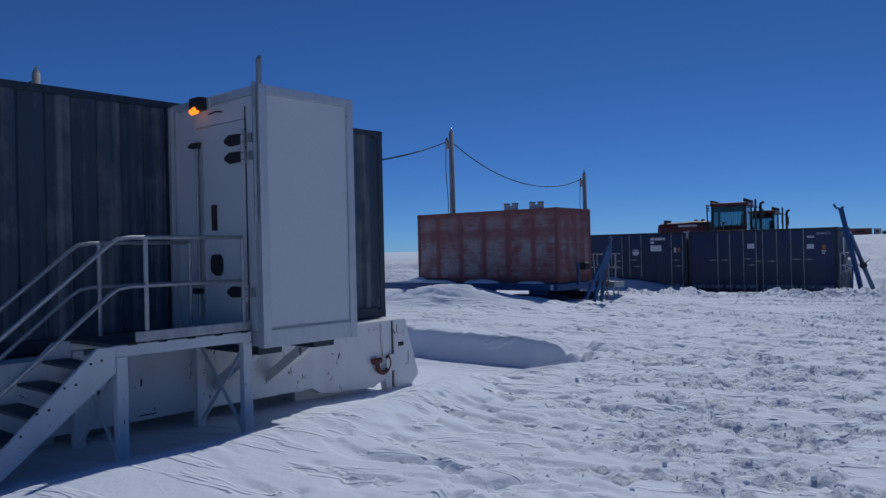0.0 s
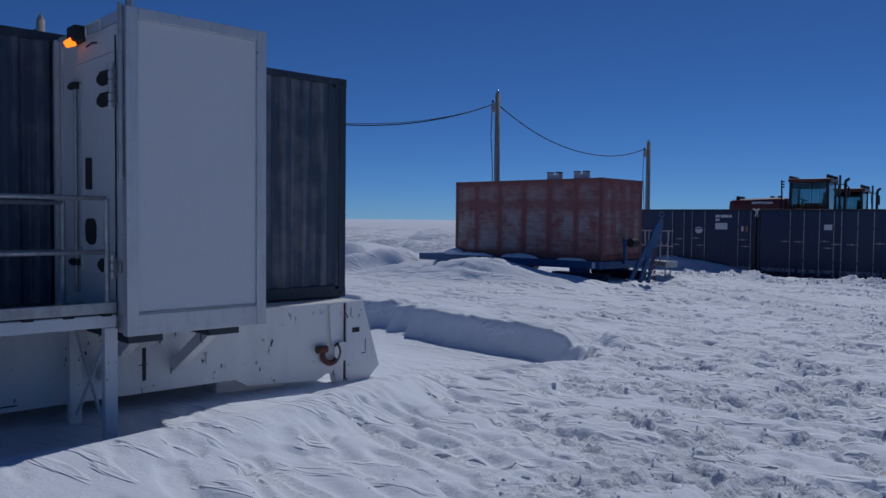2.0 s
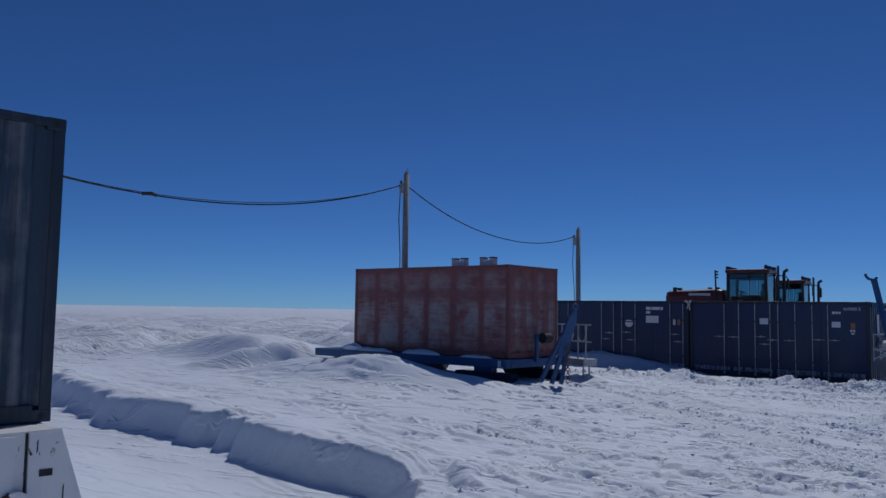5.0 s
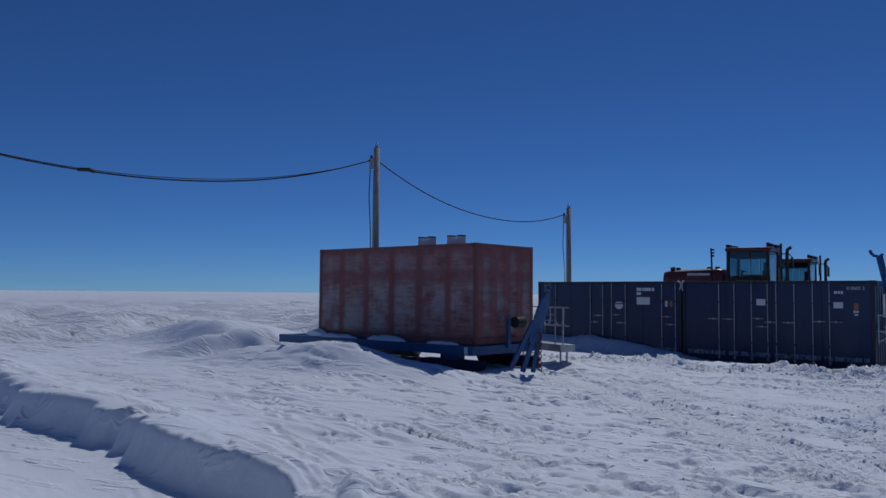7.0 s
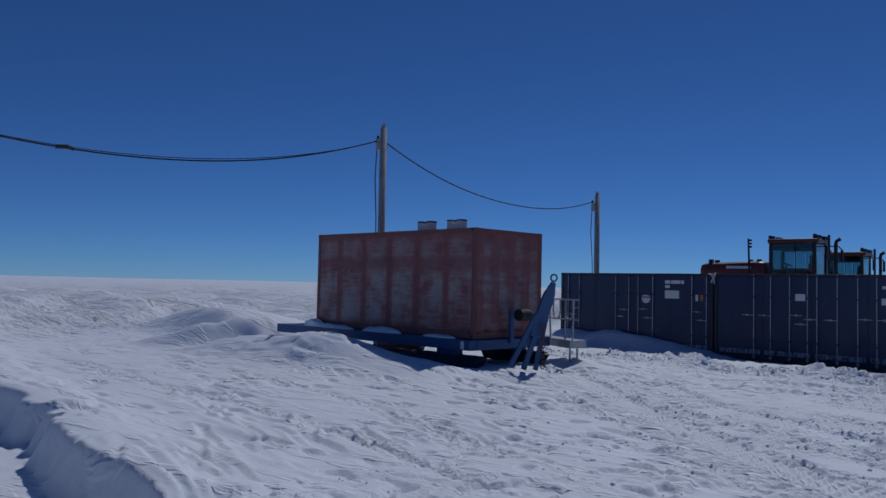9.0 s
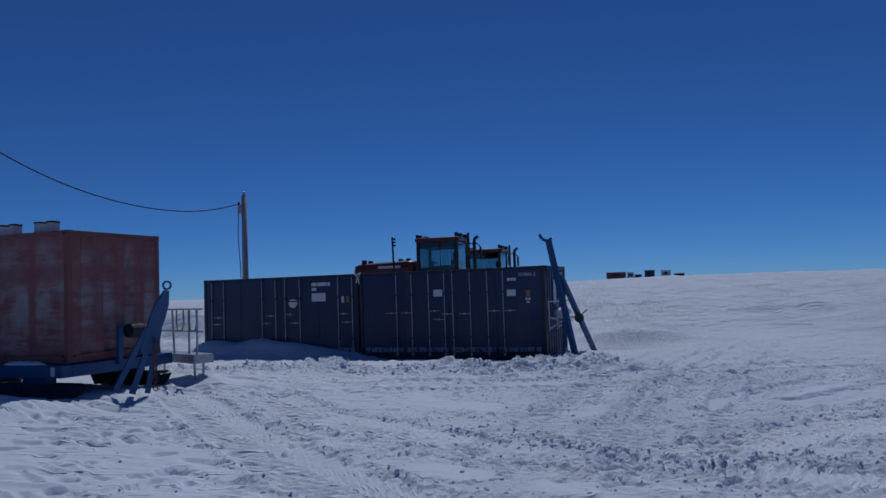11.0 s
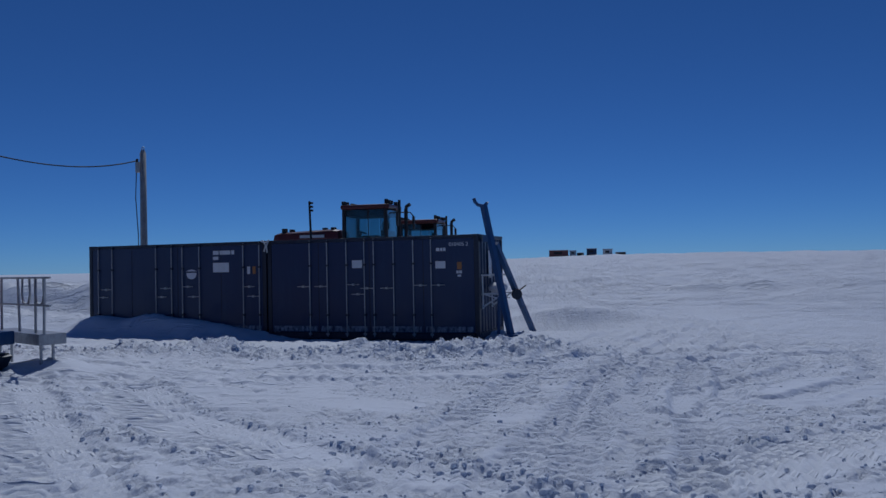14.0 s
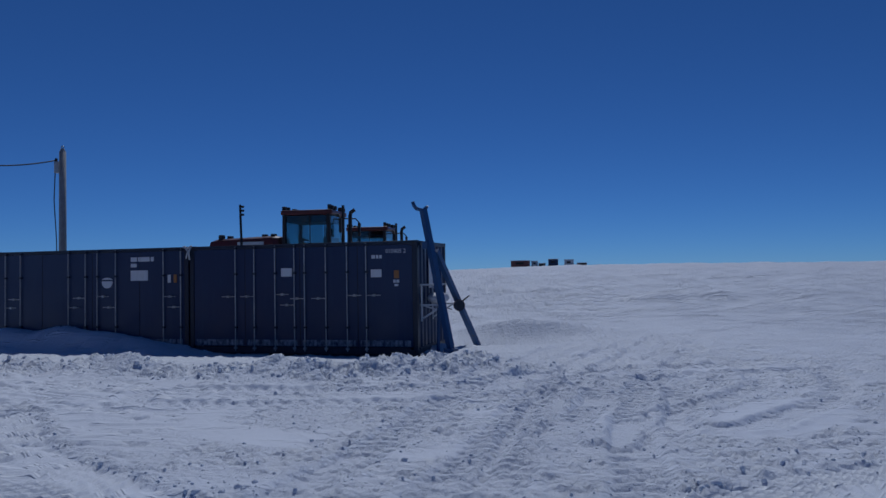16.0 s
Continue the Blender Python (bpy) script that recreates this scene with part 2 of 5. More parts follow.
def tube(bm, pts, r, seg=8):
    """A bent round tube through points."""
    pts = [Vector(p) for p in pts]
    rings = []
    for i, p in enumerate(pts):
        d = (pts[min(i + 1, len(pts) - 1)] - pts[max(i - 1, 0)]).normalized()
        a = d.orthogonal() if not rings else rings[-1][1] - d * rings[-1][1].dot(d)
        a.normalize()
        b = d.cross(a)
        rings.append(([bm.verts.new(p + r * (a * math.cos(k * 2 * math.pi / seg) + b * math.sin(k * 2 * math.pi / seg))) for k in range(seg)], a))
    for (r0, _), (r1, _) in zip(rings, rings[1:]):
        for k in range(seg):
            bm.faces.new((r0[k], r0[(k + 1) % seg], r1[(k + 1) % seg], r1[k]))
    bm.faces.new(rings[0][0][::-1])
    bm.faces.new(rings[-1][0])
    return bm


def prism(bm, outline, axis, a, b):
    """An outline of 2D points swept along an axis from a to b (axis 1: points are x, z; axis 0: y, z; axis 2: x, y)."""
    def at(p, t):
        return {0: (t, p[0], p[1]), 1: (p[0], t, p[1]), 2: (p[0], p[1], t)}[axis]
    lo = [bm.verts.new(at(p, a)) for p in outline]
    hi = [bm.verts.new(at(p, b)) for p in outline]
    n = len(outline)
    bm.faces.new(lo)
    bm.faces.new(hi[::-1])
    for i in range(n):
        bm.faces.new((lo[i], hi[i], hi[(i + 1) % n], lo[(i + 1) % n]))
    return bm


def corrugated(p0, p1, z0, z1, period=0.28, depth=0.036, thick=0.004, flat=0.36):
    """A wall sheet with upright trapezoid ribs from p0 to p1 (x, y); outward is to the right of p0 -> p1."""
    bm = bmesh.new()
    p0, p1 = Vector((*p0, 0)), Vector((*p1, 0))
    length = (p1 - p0).length
    d = (p1 - p0) / length
    out = Vector((d.y, -d.x, 0))
    n = max(1, round(length / period))
    per = length / n
    prof = []
    for i in range(n):
        for f, o in ((0, 0), (flat, 0), (0.5, -1), (0.5 + flat, -1)):
            prof.append(((i + f) * per, o * depth))
    prof.append((length, 0))
    rows = []
    for inset in (0, -thick):
        for z in (z0, z1):
            rows.append([bm.verts.new(p0 + d * s + out * (o + inset) + Vector((0, 0, z))) for s, o in prof])
    a, b, c, e = rows
    for i in range(len(prof) - 1):
        bm.faces.new((a[i], a[i + 1], b[i + 1], b[i]))
        bm.faces.new((c[i], e[i], e[i + 1], c[i + 1]))
        bm.faces.new((b[i], b[i + 1], e[i + 1], e[i]))
        bm.faces.new((a[i], c[i], c[i + 1], a[i + 1]))
    return bm


def casting(x, y, z, sx, sy, sz):
    """A solid corner casting that grows from its outer corner inwards."""
    bm = bmesh.new()
    box(bm, *sorted((x, x + sx * 0.178)), *sorted((y, y + sy * 0.162)), *sorted((z, z + sz * 0.118)), 0.012)
    return bm


# Black plug in place of a cut hole: paints the shade inside it.
def hole_shade_plug(x, y, z, sx, sy, sz):
    bm = bmesh.new()
    rod(bm, (x + sx * 0.09, y - sy * 0.002, z + sz * 0.06), (x + sx * 0.09, y + sy * 0.03, z + sz * 0.06), 0.032, seg=12)
    return bm


def container(name, label, m, L, W, H, skin, edge, sides, group="", ribs=(0.28, 0.036), end_ribs=(0.28, 0.036)):
    """A freight container: x along, y away from its front, base at z 0. sides: which of front, back, low, high get a ribbed wall."""
    c = thing(name, label, "container", m, group)
    t = 0.06
    for y in (0, W):
        part("top_rail", bx(0.17, L - 0.17, *sorted((y, y + (t if y == 0 else -t))), H - 0.09, H - 0.006), edge, c)
        part("bottom_rail", bx(0.17, L - 0.17, *sorted((y, y + (t if y == 0 else -t))), 0.01, 0.16), edge, c)
    for x in (0, L):
        part("end_rail", bx(*sorted((x, x + (t if x == 0 else -t))), 0.16, W - 0.16, H - 0.10, H - 0.006), edge, c)
        part("end_sill", bx(*sorted((x, x + (t if x == 0 else -t))), 0.16, W - 0.16, 0.01, 0.16), edge, c)
    for x, sx in ((0, 1), (L, -1)):
        for y, sy in ((0, 1), (W, -1)):
            part("corner_post", bx(*sorted((x + sx * 0.004, x + sx * 0.11)), *sorted((y + sy * 0.004, y + sy * 0.11)), 0.11, H - 0.11), edge, c)
            for z, sz in ((0, 1), (H, -1)):
                cast = part("corner_casting", casting(x, y, z, sx, sy, sz), edge, c)
                part("hole_shade_plug", hole_shade_plug(x, y, z, sx, sy, sz), BLACK, cast)
    g = 0.02
    if "front" in sides:
        part("front_wall", corrugated((0.11, g), (L - 0.11, g), 0.15, H - 0.085, *ribs), skin, c)
    if "back" in sides:
        part("back_wall", corrugated((L - 0.11, W - g), (0.11, W - g), 0.15, H - 0.085, *ribs), skin, c)
    if "high" in sides:
        part("end_wall", corrugated((L - g, 0.11), (L - g, W - 0.11), 0.15, H - 0.09, *end_ribs), skin, c)
    if "low" in sides:
        part("end_wall", corrugated((g, W - 0.11), (g, 0.11), 0.15, H - 0.09, *end_ribs), skin, c)
    part("roof", bx(0.05, L - 0.05, 0.05, W - 0.05, H - 0.03, H - 0.012, 0), edge, c)
    part("floor_frame", bx(0.06, L - 0.06, 0.06, W - 0.06, 0.09, 0.14, 0), edge, c)
    return c

# ---- the snow field ----
def fade(t):
    return t * t * t * (t * (t * 6 - 15) + 10)


def lattice(ix, iy, seed):
    h = (ix.astype(np.int64) * 374761393 + iy.astype(np.int64) * 668265263 + seed * 974634777) & 0xFFFFFFFF
    h = ((h ^ (h >> 13)) * 1274126177) & 0xFFFFFFFF
    h = ((h ^ (h >> 16)) * 2246822519) & 0xFFFFFFFF
    return ((h ^ (h >> 15)) & 0xFFFFFF) / float(0xFFFFFF)


def value_noise(x, y, seed):
    fx, fy = np.floor(x), np.floor(y)
    u, v = fade(x - fx), fade(y - fy)
    a, b = lattice(fx, fy, seed), lattice(fx + 1, fy, seed)
    c, d = lattice(fx, fy + 1, seed), lattice(fx + 1, fy + 1, seed)
    return (a * (1 - u) + b * u) * (1 - v) + (c * (1 - u) + d * u) * v


def layered(x, y, seed, octaves=4, gain=0.5):
    total, amp, norm = 0, 1.0, 0.0
    for k in range(octaves):
        total = total + amp * value_noise(x * 2 ** k + 17 * k, y * 2 ** k - 11 * k, seed + k)
        x, y = 0.8 * x - 0.6 * y, 0.6 * x + 0.8 * y
        norm += amp
        amp *= gain
    return total / norm


def smooth(a, b, x):
    t = np.clip((x - a) / (b - a), 0, 1)
    return t * t * (3 - 2 * t)


def bell(x, y, cx, cy, angle, sx, sy):
    c, s = math.cos(radians(angle)), math.sin(radians(angle))
    dx, dy = x - cx, y - cy
    return np.exp(-((dx * c + dy * s) / sx) ** 2 - ((-dx * s + dy * c) / sy) ** 2)


def near_line(x, y, pts):
    """For every place: distance to a line of points (signed, left positive), and the way along it."""
    lx, ly = [p[0] for p in pts], [p[1] for p in pts]
    close = (x > min(lx) - 12) & (x < max(lx) + 12) & (y > min(ly) - 12) & (y < max(ly) + 12)
    dist, way = np.full(x.shape, -99.0), np.zeros(x.shape)
    if close.any():
        dist[close], way[close] = measured(x[close], y[close], pts)
    return dist, way


def measured(x, y, pts):
    best = np.full(x.shape, 1e9)
    along = np.zeros(x.shape)
    sign = np.ones(x.shape)
    run = 0.0
    for (ax, ay), (bx_, by_) in zip(pts, pts[1:]):
        dx, dy = bx_ - ax, by_ - ay
        n = math.hypot(dx, dy)
        t = np.clip(((x - ax) * dx + (y - ay) * dy) / n ** 2, 0, 1)
        d = np.hypot(x - ax - t * dx, y - ay - t * dy)
        closer = d < best
        best = np.where(closer, d, best)
        along = np.where(closer, run + t * n, along)
        sign = np.where(closer, np.where(dx * (y - ay) - dy * (x - ax) > 0, 1.0, -1.0), sign)
        run += n
    return best * sign, along


def bend(pts, n=10):
    """A soft curve through points."""
    p = [Vector((*q, 0)) for q in pts]
    p = [2 * p[0] - p[1]] + p + [2 * p[-1] - p[-2]]
    out = []
    for a, b, c, d in zip(p, p[1:], p[2:], p[3:]):
        for k in range(n):
            t = k / n
            q = 0.5 * ((2 * b) + (c - a) * t + (2 * a - 5 * b + 4 * c - d) * t * t + (3 * b - a - 3 * c + d) * t ** 3)
            out.append((q.x, q.y))
    out.append((p[-2].x, p[-2].y))
    return out


SCARP = bend([(-30, 25.5), (-20, 21.0), (-14, 18.3), (-11, 17.0), (-8.4, 16.25), (-6.2, 15.2), (-4.3, 14.65), (-3.55, 14.25), (-3.15, 13.5)])
LIP = bend([(-5.6, 1.5), (-4.9, 4.5), (-4.55, 7.0), (-4.5, 9.0), (-4.4, 10.5), (-3.9, 11.8), (-3.3, 13.0), (-3.1, 13.9)])
BERM = bend([(-9.5, 31.5), (-6.5, 30.6), (-3.5, 30.4), (-1.0, 29.6), (1.0, 29.0), (3.0, 29.4), (4.4, 30.6)])
CRAWLER_TRACKS = [bend([(-5.0, 26.2), (-2.3, 22.4), (-0.4, 19.9), (0.7, 18.7), (2.4, 17.5), (6, 16.3)]),
                  bend([(-2.9, 25.8), (-0.9, 23.1), (0.4, 21.9), (1.4, 21.1), (2.4, 20.6), (3.4, 19.9), (4.8, 19.2), (7.5, 18.6)]),
                  bend([(3.7, 20.2), (4.8, 21.2), (6.5, 22.2), (10, 23.2)])]
WHEEL_TRACKS = [bend([(2.0, 20.9), (2.3, 22.0), (2.8, 23.7), (3.7, 27.3), (4.7, 30.4), (6.4, 33.9), (10.3, 38)]),
                bend([(3.5, 19.0), (3.6, 20.8), (4.0, 22.4), (4.4, 24.6), (5.2, 27.6), (6.9, 31.2), (8.4, 35)]),
                bend([(4.6, 24.0), (5.5, 26.4), (5.6, 29.0), (5.7, 32.0)]),
                bend([(-1.0, 27.2), (2.5, 27.0), (5.5, 28.9), (9.5, 30.2)]),
                bend([(6, 25.0), (8, 27.4), (8.6, 30.5), (7.0, 33.4)])]
OLD_TRACKS = [bend([(-18, 22.1), (-14.7, 20.9), (-9.4, 19.2), (-5.4, 18.1), (-2, 16.7)]), bend([(-14, 22.9), (-7.0, 20.3), (-4.7, 19.2), (-2.2, 17.9)])]
CLOD_RIDGE = bend([(1.2, 22.1), (1.9, 21.5), (2.7, 20.9), (3.2, 20.3), (3.8, 20.05), (4.5, 20.2), (5.2, 19.9), (6.3, 20.1)])
CREST = bend([(-5.6, 2.0), (-4.85, 5.2), (-4.6, 6.3), (-4.2, 7.6), (-4.1, 9.0), (-4.2, 10.1), (-4.1, 11.2)])


def snow_height(x, y, relief=None):
    """The height of the snow; relief, where given, takes how churned it is, from 0 to 1."""
    r = np.hypot(x, y)
    bearing = np.degrees(np.arctan2(x, y))
    far = smooth(17, 45, np.hypot(x + 2, y - 15))
    h = -0.10 - 0.16 * smooth(4, 18, y)
    # the rise towards the far camp, and the low ground elsewhere
    rise = 2.45 * np.exp(-((bearing - 5) / 16.0) ** 2) + 2.9 * np.exp(-((bearing - 32) / 26.0) ** 2)
    h = h + np.clip(rise, 0, 4.9) * smooth(45, 225, r)
    # broad swells
    h = h + 0.22 * (layered(x / 9, y / 9, 3, 3) - 0.5) * smooth(2, 10, np.hypot(x - 2, y - 14)) * (1 + 0.9 * far)
    # trodden ground: the right-hand side of the walk and the yard
    trod = smooth(-3.4, -1.0, x + 0.13 * (y - 8)) * (1 - smooth(36, 60, y)) * (1 - smooth(14, 26, x))
    trod = trod * (0.12 + 0.88 * smooth(0.485, 0.60, layered(x / 0.7, y / 0.5, 41, 4, 0.62) + 0.09 * smooth(0.5, 5, x + 0.1 * (y - 10)) + 0.08 * (layered(x / 4, y / 4, 43, 2) - 0.5)))
    trod = trod * (1 - 0.62 * smooth(13.5, 17, y) * (1 - smooth(-1.0, 1.2, x)))
    # the yard, rolled flat by vehicles
    yard = smooth(17, 20, y + 0.3 * x) * smooth(-1.5, 0.8, x) * (1 - smooth(40, 60, y))
    # where vehicles have rolled the snow
    tracked = np.zeros(x.shape)
    for line in CRAWLER_TRACKS:
        d, s = near_line(x, y, line)
        tracked = np.maximum(tracked, 1 - smooth(0.42, 0.54, np.abs(d)))
    for line in WHEEL_TRACKS:
        d, s = near_line(x, y, line)
        tracked = np.maximum(tracked, 1 - smooth(0.24, 0.34, np.abs(np.abs(d) - 0.55)))
    # wind ridges, drawn out along the wind
    ca, sa = math.cos(radians(-24)), math.sin(radians(-24))
    a, b = x * ca + y * sa, -x * sa + y * ca
    warp = 0.5 * layered(x / 1.5, y / 1.5, 7, 2)
    ridge = layered(a / 1.7 + warp, b / 0.42 + warp, 11, 4, 0.55)
    step = smooth(0.50, 0.56, ridge) * (1 - smooth(0.56, 0.75, ridge))
    level = layered(a / 2.6 + 0.6 * warp, b / 0.62 + 0.4 * warp, 15, 3, 0.45) * 7
    frac = level - np.floor(level)
    saw = smooth(0.0, 0.86, frac) * (1 - smooth(0.86, 0.99, frac))
    patchy = smooth(0.44, 0.60, layered(x / 1.7, y / 1.7, 17, 3))
    cut = smooth(0.575, 0.61, layered(a / 0.8, b / 0.24, 25, 3, 0.5)) * smooth(0.40, 0.6, layered(x / 1.1, y / 1.1, 27, 2))
    basin = smooth(-16, -13.5, x) * (1 - smooth(-5.2, -3.6, x + 0.12 * (y - 12))) * (1 - smooth(14.2, 15.8, y + 0.45 * (x + 6)))
    dune = np.clip(1.4 * bell(x, y, -20.5, 30.4, -20, 7.0, 3.6) + bell(x, y, -16.2, 26.8, -40, 3.0, 2.0), 0, 1)
    calm = (1 - 0.7 * basin) * (1 - 0.85 * dune) * (1 - 0.92 * tracked)
    h = h + calm * (1 - trod) * (1 - 0.75 * yard) * ((0.042 * patchy + 0.006) * saw - 0.05 * cut + 0.02 * (ridge - 0.5)) * (1 + 1.5 * far)
    coarse = layered(a / 9 + warp, b / 2.6, 13, 4, 0.55)
    big = layered(a / 12 + warp, b / 3.0, 14, 4, 0.55) * 8
    big = np.floor(big) + smooth(0.55, 0.95, big - np.floor(big))
    h = h + calm * far * (0.6 * (coarse - 0.5) + 0.26 * (big - 4)) * (1 - smooth(120, 300, r)) * (1 - 0.65 * smooth(-12, 4, bearing))
    h = h + 0.09 * (coarse - 0.5) * (1 - trod) * (1 - 0.6 * yard)
    # lumps and prints
    lump = layered(x / 0.15, y / 0.15, 19, 3, 0.55)
    fine = layered(x / 0.13, y / 0.13, 23, 2, 0.6)
    clods = smooth(0.55, 0.61, lump)
    pits = smooth(0.60, 0.66, layered(x / 0.22 + 0.3 * lump, y / 0.17, 21, 3, 0.5))
    churn = np.maximum(trod, 0.85 * yard * smooth(0.36, 0.5, layered(x / 1.4, y / 1.1, 45, 3)))
    slick = np.zeros(x.shape)
    for px, py, turn, sx, sy in ((2.85, 21.55, -5, 0.55, 0.42), (4.25, 21.5, 60, 0.5, 0.3), (6.9, 25.2, 50, 1.6, 0.7), (7.9, 22.6, 20, 1.5, 0.5), (0.6, 24.6, -40, 1.2, 0.4), (-2.4, 24.6, -45, 1.5, 0.5), (1.2, 19.7, -30, 0.6, 0.3)):
        slick = np.maximum(slick, smooth(0.35, 0.5, bell(x, y, px, py, turn, sx, sy) + 0.25 * (layered(x / 0.5, y / 0.5, 103, 3) - 0.5)))
    trod, churn = trod * (1 - 0.92 * slick), churn * (1 - 0.92 * slick)
    h = h + trod * (1 - 0.85 * tracked) * (1 - 0.45 * yard) * (0.052 * (clods - 0.25) + 0.016 * (lump - 0.5) + 0.048 * (fine - 0.5) - 0.05 * pits)
    foot = smooth(0.64, 0.70, value_noise(x / 0.30, y / 0.24, 29)) * smooth(0.44, 0.54, layered(x / 1.3, y / 1.3, 31, 2))
    h = h - 0.05 * foot * (1 - yard) * smooth(-4.2, -2.0, x + 0.05 * y) * (1 - smooth(20, 30, y))
    h = h + 0.030 * (layered(x / 1.6, y / 0.8, 101, 3, 0.6) - 0.5) * smooth(25, 32, y) * (1 - smooth(60, 110, y)) * smooth(0, 3, x)
    # crawler tracks with cleats, and wheel ruts
    for k, line in enumerate(CRAWLER_TRACKS):
        d, s = near_line(x, y, line)
        wob = 0.12 * (layered(s / 1.2, x * 0 + k, 47 + k, 2) - 0.5)
        inside = 1 - smooth(0.45, 0.53, np.abs(d + wob))
        wear = smooth(0.34, 0.52, layered(x / 1.1, y / 1.1, 53 + k, 3))
        phase = (s + 0.55 * np.abs(d + 0.3 * wob)) / 0.155
        phase = phase - np.floor(phase)
        cleat = smooth(0.0, 0.30, phase) * (1 - smooth(0.48, 0.66, phase))
        h = h + inside * (-0.05 + 0.055 * cleat * (0.30 + 0.70 * wear) + 0.02 * (fine - 0.5))
        edge = np.exp(-((np.abs(d + wob) - 0.60) / 0.12) ** 2)
        churn = np.maximum(churn, 0.9 * edge) * (1 - 0.75 * inside)
        h = h + edge * 0.028 * smooth(0.42, 0.7, lump) * (0.4 + wear)
    for k, line in enumerate(WHEEL_TRACKS):
        d, s = near_line(x, y, line)
        for off in (-0.55, 0.55):
            inside = 1 - smooth(0.19, 0.27, np.abs(d - off))
            bars = 0.5 + 0.5 * np.sin(2 * math.pi * (s + 0.5 * np.abs(d - off)) / 0.24)
            h = h + inside * (-0.05 + 0.05 * bars * smooth(0.30, 0.5, layered(x / 0.8, y / 0.8, 61 + k, 2)))
            h = h + 0.035 * np.exp(-((np.abs(d - off) - 0.31) / 0.07) ** 2) * lump
            churn = np.maximum(churn, 0.75 * inside)
    for k, line in enumerate(OLD_TRACKS):
        d, s = near_line(x, y, line)
        strip = 1 - smooth(0.10, 0.26, np.abs(d))
        churn = np.maximum(churn, 0.8 * strip)
        h = h + strip * (-0.03 + 0.03 * clods + 0.03 * (fine - 0.5))
    d, s = near_line(x, y, CLOD_RIDGE)
    h = h + np.exp(-(d / 0.25) ** 2) * (0.06 + 0.02 * clods + 0.035 * (fine - 0.5)) * smooth(0, 0.8, s) * (0.3 + 0.7 * layered(s / 0.5, s * 0, 57, 2))
    churn = np.maximum(churn, np.exp(-(d / 0.35) ** 2))
    # ploughed bank in front of the store containers
    d, s = near_line(x, y, BERM)
    ends = smooth(0, 1.5, s) * (1 - smooth(13.2, 14.8, s))
    tall = 0.07 + 0.22 * smooth(0.45, 0.8, layered(s / 1.1, s * 0 + 3, 71, 3))
    bank = np.exp(-(d / 0.85) ** 2) * ends
    churn = np.maximum(churn, smooth(0.15, 0.5, bank))
    h = h + bank * tall + bank * (0.07 * (clods - 0.3) + 0.05 * (fine - 0.5) + 0.16 * (layered(x / 0.45, y / 0.45, 73, 3) - 0.5))
    # drift against the store containers, the hollow by their end, the hollow under them
    ex, ey = (x + 9.2) * 0.968 - (y - 36.55) * 0.2504, (x + 9.2) * 0.2504 + (y - 36.55) * 0.968
    h = h + 0.50 * np.exp(-((ey + 0.15) / 0.75) ** 2) * smooth(-0.8, 0.4, ex) * (1 - smooth(2.6, 6.6, ex)) * (0.8 + 0.4 * layered(x, y, 77, 2))
    h = h - 0.22 * np.exp(-((ey + 0.2) / 1.1) ** 2) * smooth(5.6, 7.0, ex) * (1 - smooth(11.5, 13.0, ex))
    h = h - 0.35 * bell(x, y, 4.4, 35.6, -15, 1.6, 1.0) + 0.42 * bell(x, y, 5.0, 37.6, -12, 2.0, 0.55)
    # scour basin round the white sled, with its steep ragged scarp
    ragged = 0.40 * (layered(x / 1.7, y / 1.7, 83, 3, 0.4) - 0.5) + 0.05 * (layered(x / 0.16, y / 0.16, 85, 2, 0.6) - 0.5)
    d1, s1 = near_line(x, y, SCARP)
    d2, s2 = near_line(x, y, LIP)
    fluted = smooth(0.42, 0.72, layered(s1 / 0.42, d1 / 2.5, 89, 2, 0.4)) * smooth(10, 14, s1) * (1 - smooth(23.5, 27, s1))
    wall = np.clip(-(d1 + ragged + 0.18 * fluted) / 0.30, 0, 1)
    wall = wall * (1.6 - 0.6 * wall)
    under = wall * (1 - smooth(-0.7, 0.9, -d2 + 0.25 * ragged)) * smooth(-2, 3, y) * (1 - smooth(2, 9, -11 - x) * (y < 12))
    h = h - (0.17 + 0.33 * smooth(11.2, 14.0, y + 0.25 * (x + 5))) * under
    crest = np.exp(-((d1 - 0.25) / 0.7) ** 2) * smooth(6, 12, s1)
    h = h + crest * (0.19 - 0.05 * fluted * (d1 < 0.6)) * (1 - 0.5 * smooth(25, 28.5, s1))
    d3, s3 = near_line(x, y, CREST)
    h = h + (0.17 + 0.06 * layered(x / 1.2, y / 1.2, 91, 2)) * np.exp(-((d3 + 0.1) / 0.6) ** 2) * (1 - smooth(9.2, 11.4, y)) * smooth(2, 5, y)
    h = h - 0.20 * np.minimum(1, 2.5 * bell(x, y, -3.35, 14.2, -60, 0.5, 0.24)) - 0.13 * np.minimum(1, 3 * bell(x, y, -2.75, 13.75, -25, 0.34, 0.16)) + 0.07 * np.minimum(1, 2 * bell(x, y, -3.0, 14.55, 10, 0.5, 0.18))
    # mound before the red container, hollow under its sled, and the drifts beyond
    rx, ry = (x + 12.44) * 0.955 - (y - 26.63) * 0.296, (x + 12.44) * 0.296 + (y - 26.63) * 0.955
    h = h + np.exp(-((ry + 1.75 - 0.10 * (rx - 3)) / 0.95) ** 2) * (0.52 * smooth(-3.5, 0.5, rx) * (1 - 0.3 * smooth(2.0, 6.0, rx)) + 0.25 * np.exp(-((rx - 3.4) / 1.6) ** 2)) * (1 - smooth(6.0, 8.0, rx))
